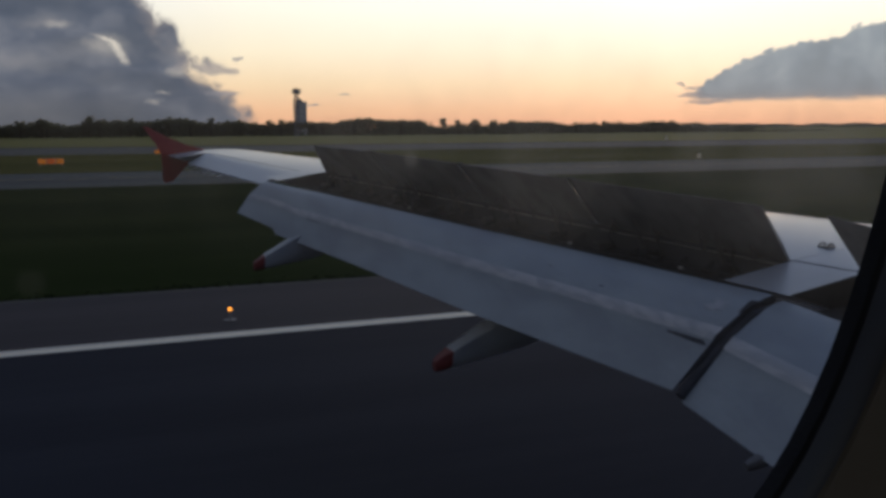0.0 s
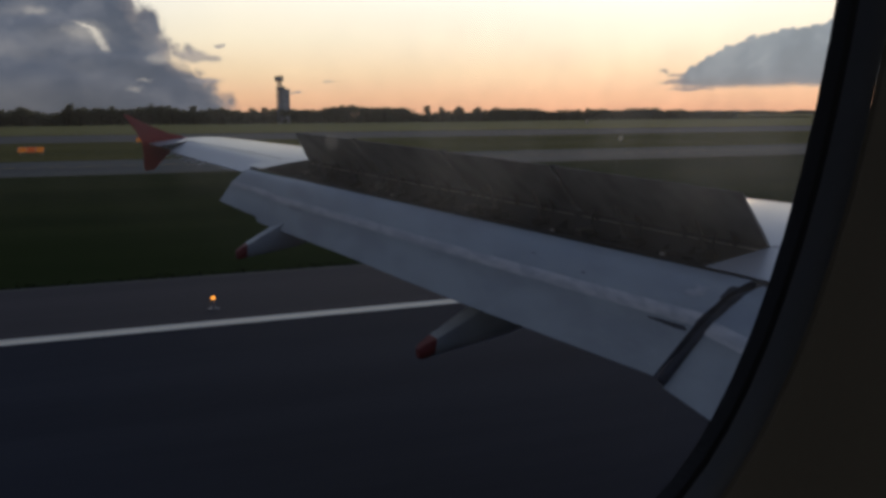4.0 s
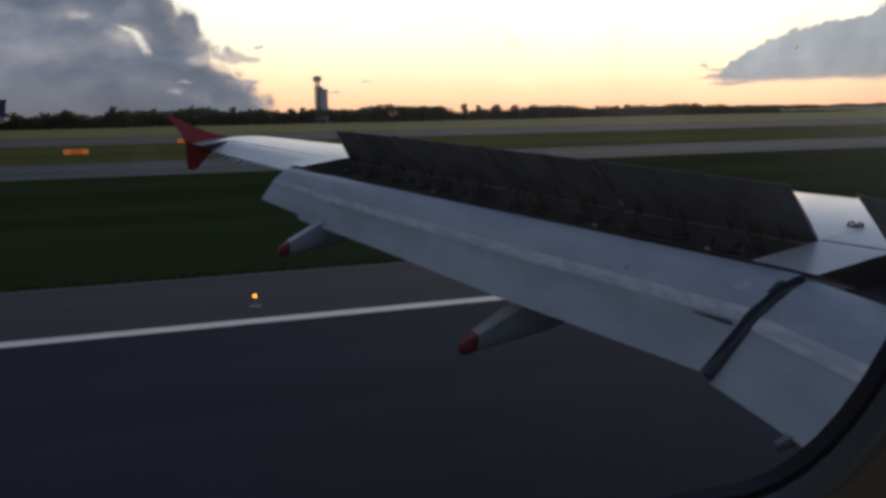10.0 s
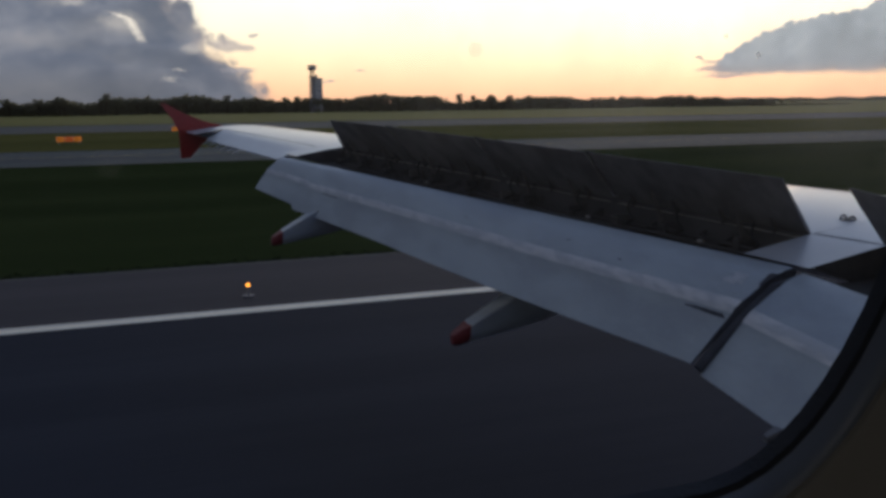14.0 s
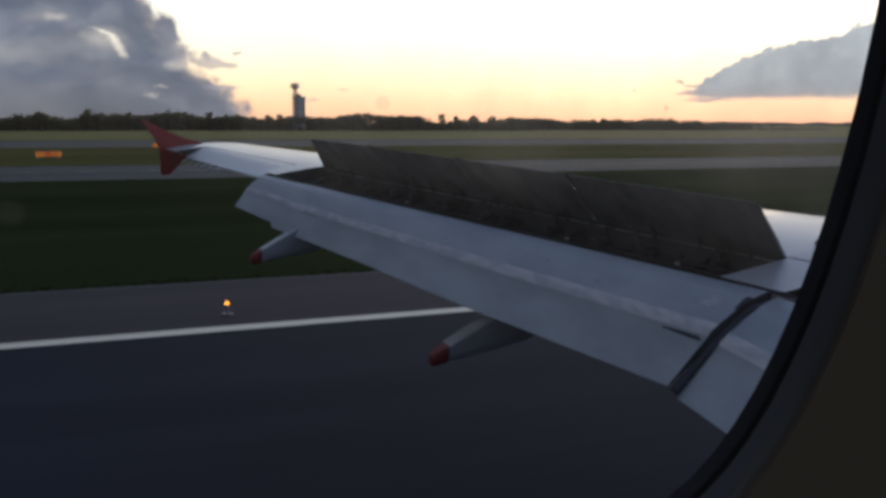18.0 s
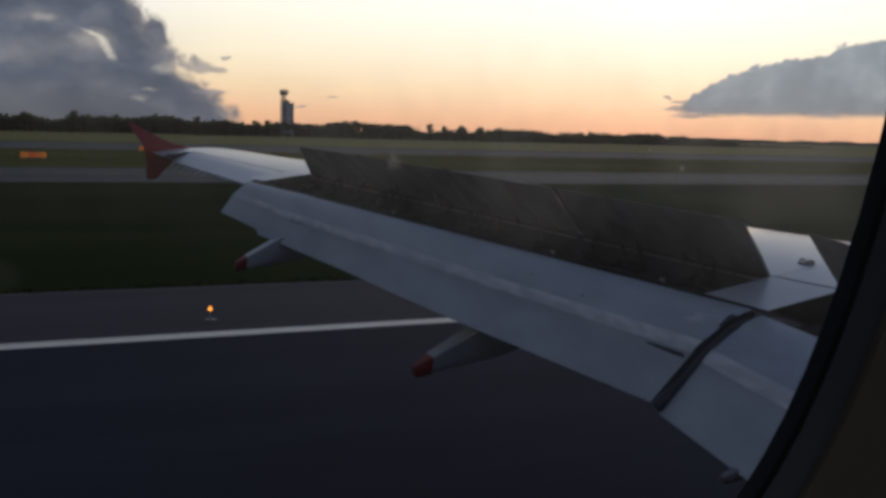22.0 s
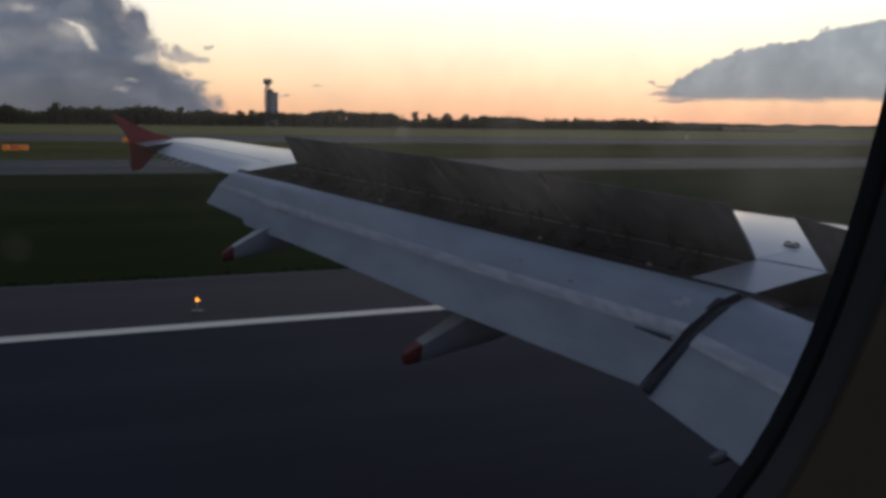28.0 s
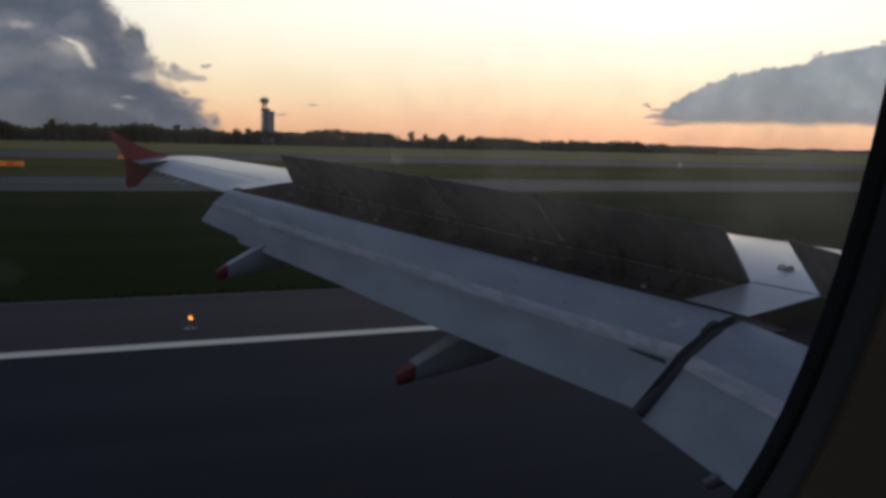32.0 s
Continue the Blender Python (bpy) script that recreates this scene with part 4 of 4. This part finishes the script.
# ---------------------------------------------------------------- runway lights and signs
LIGHT_GROUP = "runway edge lights"
first = tagged(new("runway_edge_light"), "small elevated runway edge light glowing amber on the shoulder", "runway light", LIGHT_GROUP)
part("base_plate", tube([(0, 0, 0), (0, 0, 0.03)], 0.15, sides=14), DULL, first)
part("stem", tube([(0, 0, 0.03), (0, 0, 0.20)], 0.022, sides=8), STEEL, first)
part("lamp_head", tube([(0, 0, 0.20), (0, 0, 0.22), (0, 0, 0.25)], [0.03, 0.05, 0.05], sides=12), STEEL, first)
part("globe", tube([(0, 0, 0.25), (0, 0, 0.29), (0, 0, 0.32), (0, 0, 0.335)], [0.05, 0.048, 0.03, 0.008], sides=12), AMBER, first, "glowing amber glass globe", True)
first.matrix_basis = pose(2.6, 21.0, 0.016)
for k in range(-4, 12):
    if k:
        copy_thing(first, pose(2.6 + 60 * k, 21.0, 0.016))


def guidance_sign(at, faces, w, h, label):
    ob = tagged(new("taxiway_sign"), label, "sign", "taxiway signs")
    total = w * len(faces)
    for i, mat in enumerate(faces):
        x0 = -total / 2 + i * w
        body = part("sign_box", box((x0 + 0.01, -0.12, 0.35), (x0 + w - 0.01, 0.12, 0.35 + h), bevel=0.02), STEEL, ob)
        part("lit_face", box((x0 + 0.06, -0.130, 0.40), (x0 + w - 0.06, -0.121, 0.30 + h)), mat, body, "glowing sign face")
        for j in range(3):
            bw = (w - 0.3) / 3
            part("bar", box((x0 + 0.15 + j * bw, -0.136, 0.50), (x0 + 0.15 + j * bw + bw * 0.28, -0.131, 0.20 + h)), RUBBER, body)
    for k in (-1, 1):
        part("leg", tube([(k * total * 0.4, 0, 0), (k * total * 0.4, 0, 0.37)], 0.04, sides=8), STEEL, ob)
    ob.matrix_basis = at
    return ob


guidance_sign(pose(-6.3, 118.0, 0, 0, 0, 6), [SIGN, SIGN_RED, SIGN], 1.0, 0.68, "low lit amber and red taxiway guidance sign on the grass")
guidance_sign(pose(9.0, 158.0, 0, 0, 0, 6), [SIGN, SIGN], 1.1, 0.75, "low lit amber taxiway guidance sign on the grass")

# ---------------------------------------------------------------- a second airliner far off on the other taxiway
def far_airliner(at):
    ob = tagged(new("parked_airliner"), "white airliner with a dark blue tail waiting far across the grass", "aircraft")

    def hoop(x, r, z, k=16):
        return [(x, r * math.cos(2 * math.pi * j / k), z + r * math.sin(2 * math.pi * j / k)) for j in range(k)]

    part("fuselage", loft([hoop(x, r, z) for x, r, z in ((-18.6, 0.1, 3.5), (-17.9, 0.9, 3.6), (-16.0, 1.65, 3.85), (-13.0, 1.97, 4.0), (8.0, 1.97, 4.0), (13.0, 1.4, 4.5), (18.0, 0.5, 5.1), (18.9, 0.2, 5.2))]), HULL, ob, "white fuselage", True)
    part("tail_fin", plate([(11.5, 5.4), (15.9, 11.6), (18.4, 11.6), (17.6, 5.3)], -0.14, 0.14), NAVY, ob, "dark blue tail fin")
    for side in (-1, 1):
        part("wing", loft([[(x, side * y, z), (x2, side * y, z), (x2, side * y, z - t), (x, side * y, z - t)] for x, x2, y, z, t in ((-4.5, 2.2, 1.6, 3.2, 0.7), (-1.2, 2.3, 6.5, 3.6, 0.45), (3.4, 5.0, 16.5, 4.4, 0.2))]), HULL, ob)
        part("tailplane", loft([[(x, side * y, z), (x2, side * y, z), (x2, side * y, z - 0.2), (x, side * y, z - 0.2)] for x, x2, y, z in ((13.5, 17.2, 0.7, 5.2), (16.6, 18.2, 6.0, 5.8))]), HULL, ob)
        part("engine", loft([[(x, side * 5.7 + r * math.cos(0.5236 * j), 2.0 + r * math.sin(0.5236 * j)) for j in range(12)] for x, r in ((-5.2, 0.85), (-4.8, 1.05), (-2.5, 1.0), (-1.0, 0.55))]), NAVY, ob, "dark blue engine pod", True)
        part("main_leg", tube([(0.5, side * 3.6, 3.2), (0.5, side * 3.6, 0.4)], 0.15, sides=8), STEEL, ob)
        part("wheel", tube([(0.5, side * 3.9, 0.58), (0.5, side * 3.3, 0.58)], 0.58, sides=14), RUBBER, ob)
    part("nose_leg", tube([(-12.2, 0, 2.4), (-12.2, 0, 0.3)], 0.12, sides=8), STEEL, ob)
    part("nose_wheel", tube([(-12.2, -0.3, 0.38), (-12.2, 0.3, 0.38)], 0.38, sides=14), RUBBER, ob)
    part("landing_light", tube([(-12.5, -0.25, 1.5), (-12.5, 0.25, 1.5)], 0.18, sides=8), WHITE_LAMP, ob, "bright white landing light")
    ob.matrix_basis = at
    return ob


far_airliner(pose(-55.0, 318.0, 0.03))

# ---------------------------------------------------------------- towers
mast = tagged(new("radar_mast"), "grey steel lattice mast with a railed top platform", "tower")
MX, MY, MH = 112.0, 540.0, 29.0
for sx in (-1, 1):
    for sy in (-1, 1):
        part("leg", tube([(MX + sx * 1.5, MY + sy * 1.5, 0), (MX + sx * 1.0, MY + sy * 1.0, MH - 3.5)], 0.17, sides=6), STEEL, mast)
for k in range(8):
    z0, z1 = k * 3.2, (k + 1) * 3.2
    r0, r1 = 1.5 - 0.5 * z0 / (MH - 3.5), 1.5 - 0.5 * z1 / (MH - 3.5)
    for sy in (-1, 1):
        part("brace", tube([(MX - r0, MY + sy * r0, z0), (MX + r1, MY + sy * r1, z1)], 0.13, sides=5), STEEL, mast)
        part("brace", tube([(MX + r0, MY + sy * r0, z0), (MX - r1, MY + sy * r1, z1)], 0.13, sides=5), STEEL, mast)
part("platform", tube([(MX, MY, MH - 3.6), (MX, MY, MH - 3.0), (MX, MY, MH - 2.8)], [1.6, 3.1, 3.1], sides=16), STEEL, mast)
part("lower_platform", tube([(MX, MY, MH - 7.6), (MX, MY, MH - 7.3), (MX, MY, MH - 7.0)], [1.5, 2.3, 2.3], sides=16), STEEL, mast)
for k in range(12):
    a = math.pi * k / 6
    part("rail_post", tube([(MX + 3.0 * math.cos(a), MY + 3.0 * math.sin(a), MH - 2.8), (MX + 3.0 * math.cos(a), MY + 3.0 * math.sin(a), MH - 1.0)], 0.07, sides=5), STEEL, mast)
for k in range(5):
    z = 4.0 + 4.2 * k
    part("rest_platform", box((MX - 2.4, MY - 1.2, z), (MX - 1.0, MY + 1.2, z + 0.25)), STEEL, mast, "small ladder landing on the mast")
for k in range(26):
    part("ladder_rung", tube([(MX - 2.0, MY - 0.25, 0.8 * k), (MX - 2.0, MY + 0.25, 0.8 * k)], 0.04, sides=5), STEEL, mast)
for sy in (-0.25, 0.25):
    part("ladder_rail", tube([(MX - 2.0, MY + sy, 0.0), (MX - 2.0, MY + sy, MH - 7.3)], 0.06, sides=5), STEEL, mast)
part("cabin", tube([(MX, MY, MH - 2.8), (MX, MY, MH - 1.6), (MX, MY, MH - 1.0)], [2.2, 2.4, 1.4], sides=16), TOWERWALL, mast)
part("roof_rail", tube([(MX, MY, MH - 1.0), (MX, MY, MH - 0.75), (MX, MY, MH - 0.5)], [2.7, 3.0, 2.6], sides=16), CRIMSON, mast, "dull red roof ring")
part("aerial", tube([(MX, MY, MH - 0.5), (MX, MY, MH + 1.6)], 0.09, sides=6), STEEL, mast)

block = tagged(new("service_tower"), "grey concrete tower block standing behind the mast", "tower")
BX, BY, BH, BR = 116.2, 548.0, 20.0, 3.1
shaft = part("shaft", box((BX - BR, BY - BR, 0), (BX + BR, BY + BR, BH), bevel=0.25), TOWERWALL, block)
for k in range(1, 6):
    part("floor_band", box((BX - BR - 0.08, BY - BR - 0.08, BH * k / 6 - 0.15), (BX + BR + 0.08, BY + BR + 0.08, BH * k / 6 + 0.15)), STEEL, shaft, "darker floor band")
part("parapet", box((BX - BR - 0.35, BY - BR - 0.35, BH), (BX + BR + 0.35, BY + BR + 0.35, BH + 0.9), bevel=0.1), TOWERWALL, block)
part("roof_hut", box((BX - 2.4, BY - 1.4, BH + 0.9), (BX + 0.6, BY + 1.4, BH + 2.6), bevel=0.1), STEEL, block)
for k in range(3):
    part("roof_aerial", tube([(BX - 2.0 + 1.9 * k, BY, BH + 0.9), (BX - 2.0 + 1.9 * k, BY, BH + 3.4 - 0.5 * k)], 0.07, sides=6), STEEL, block)
for k in range(5):
    part("window", box((BX + 1.2, BY - BR - 0.03, 2.3 + BH * k / 6), (BX + 1.75, BY - BR + 0.01, 3.2 + BH * k / 6)), DULL, block, "small dark window pane")
part("door", box((BX - 0.6, BY - BR - 0.06, 0.0), (BX + 0.6, BY - BR + 0.01, 2.1)), STEEL, block)

# ---------------------------------------------------------------- trees
rng = random.Random(7)


def clump(bm, c, r, rnd, n=7):
    """A ragged tuft of small leaf blades round c."""
    for _ in range(n):
        d = Vector((rnd.gauss(0, 1), rnd.gauss(0, 1), rnd.gauss(0, 0.8))).normalized()
        p = Vector(c) + d * r * rnd.uniform(0.35, 1.0)
        s = r * rnd.uniform(0.35, 0.6)
        u = d.cross(Vector((rnd.gauss(0, 1), rnd.gauss(0, 1), rnd.gauss(0, 1)))).normalized()
        v = (d + u.cross(d) * 0.4).normalized()
        bm.faces.new([bm.verts.new(p + u * s), bm.verts.new(p + v * s * 0.8), bm.verts.new(p - u * s), bm.verts.new(p - v * s * 0.8)])


def tree(height, spread, rnd, palm=False):
    ob = tagged(new("tree"), "tall dark palm against the dusk sky" if palm else "dark leafy tree in the far tree line", "tree", "trees along the airfield")
    lean = rnd.uniform(-0.06, 0.06)
    bm = tube([(0, 0, -0.1), (lean * height * 0.4, 0, height * 0.35), (lean * height, 0.05 * height, height * (0.9 if palm else 0.7))], [0.03 * height, 0.022 * height, 0.010 * height], sides=6)
    tops = []
    if not palm:
        for k in range(6):
            a = rnd.uniform(0, 6.28)
            z0 = height * rnd.uniform(0.3, 0.6)
            tip = (math.cos(a) * spread * 0.7, math.sin(a) * spread * 0.7, height * rnd.uniform(0.55, 0.9))
            tube([(lean * z0, 0, z0), tip], [0.012 * height, 0.005 * height], bm, 5)
            tops.append(tip)
    part("trunk", bm, BARK, ob)
    bm = bmesh.new()
    if palm:
        top = Vector((lean * height, 0.05 * height, height * 0.9))
        for k in range(14):
            a, dip = k * 0.449 + rnd.uniform(-0.2, 0.2), rnd.uniform(-0.5, 0.6)
            prev = top
            for s in range(1, 5):
                f = s / 4
                p = top + Vector((math.cos(a) * spread * f, math.sin(a) * spread * f, height * 0.1 * (f * (1 + dip) - 1.6 * f * f)))
                w = Vector((-math.sin(a), math.cos(a), 0.2)) * 0.28 * (1.15 - f)
                bm.faces.new([bm.verts.new(q) for q in (prev - w, prev + w, p + w, p - w)])
                prev = p
    else:
        tops += [(lean * height + rnd.gauss(0, 0.25) * spread, rnd.gauss(0, 0.3) * spread, height * rnd.uniform(0.6, 0.95)) for _ in range(9)]
        for c in tops:
            for _ in range(4):
                clump(bm, Vector(c) + Vector((rnd.gauss(0, 0.2), rnd.gauss(0, 0.2), rnd.gauss(0, 0.1))) * spread, spread * rnd.uniform(0.22, 0.36), rnd, 8)
    part("crown", bm, LEAF, ob)
    return ob


def tree_line(x):
    """How far off the edge of the wood runs."""
    return 520 + 0.16 * max(0, x - 60) + 14 * math.sin(x * 0.021) + 8 * math.sin(x * 0.07)


kinds = [tree(10.5, 3.4, rng), tree(12.0, 3.0, rng), tree(9.0, 3.8, rng), tree(13.0, 3.4, rng, True), tree(11.0, 2.6, rng)]
for i, ob in enumerate(kinds):
    ob.matrix_basis = pose(-30 + 22 * i, tree_line(-30 + 22 * i) - 3, 0)
for k in range(46):
    x = -70 + k * 13.5 + rng.uniform(-6, 6)
    size = rng.uniform(0.75, 1.05) * (1.0 if x < 250 else 0.92 if x < 440 else 0.65)
    copy_thing(kinds[rng.choice((0, 1, 2, 4, 0, 2, 1))], pose(x, tree_line(x) - rng.uniform(1, 7), 0, 0, 0, rng.uniform(0, 360)) @ Matrix.Diagonal((size, size, size, 1)))

bm = bmesh.new()
x = -220.0
while x < 600:
    far = tree_line(x)
    step = 2.2
    tall = (8.0 + 1.4 * math.sin(x * 0.05) + 1.2 * math.sin(x * 0.17 + 1)) * (1.0 if x < 200 else max(0.16, 0.80 - max(0, x - 440) / 150))
    for row in range(3):
        for lvl in range(5 if tall > 3 else 2):
            clump(bm, (x + rng.uniform(-1.5, 1.5), far + row * 5 + rng.uniform(-2, 2), tall * (0.10 + 0.19 * lvl) + rng.uniform(-0.4, 0.6)), rng.uniform(1.4, 2.2) if tall > 3 else rng.uniform(0.8, 1.2), rng, 13)
    x += step
x = 1500.0
while x < 4200:
    for lvl in range(3):
        clump(bm, (x + rng.uniform(-4, 4), 2300 + rng.uniform(-30, 30), 0.5 + 2 * lvl + 1.2 * math.sin(x * 0.004)), rng.uniform(4, 5), rng, 9)
    x += 4
# low hills on the horizon beyond the runway's end
# distance haze is put into the hills' pale colour
HILL = material("hazy_hillside", (0.19, 0.165, 0.150), 0.9, 0, (0.14, 0.125, 0.115), 0.004, (1, 1, 1), 0.2, 0.5, (0.3, 0.7), 12, 0.3, spec=0.0)
hills = bmesh.new()
crest = []
for k in range(121):
    a = radians(24 + 0.45 * k)
    rise = min(1.0, k / 26) * (13 + 5 * noise.noise((k * 0.13, 2.0, 0)) + 5 * noise.noise((k * 0.41, 5.0, 0)) + 4 * noise.noise((k * 1.3, 8.0, 0)))
    crest.append([(d * math.sin(a), d * math.cos(a), z) for d, z in ((3300, -1.0), (3420, rise * 0.45), (3600, max(0.0, rise)), (3900, max(0.0, rise) * 0.7), (4200, -1.0))])
loft(crest, hills, caps=False, closed=False)
tagged(link("hills", hills, HILL, True), "low hazy wooded hills along the horizon", "hills", kind="structure")
tagged(link("woodland", bm, LEAF), "dense dark wood along the far edge of the field", "woodland", kind="stuff")
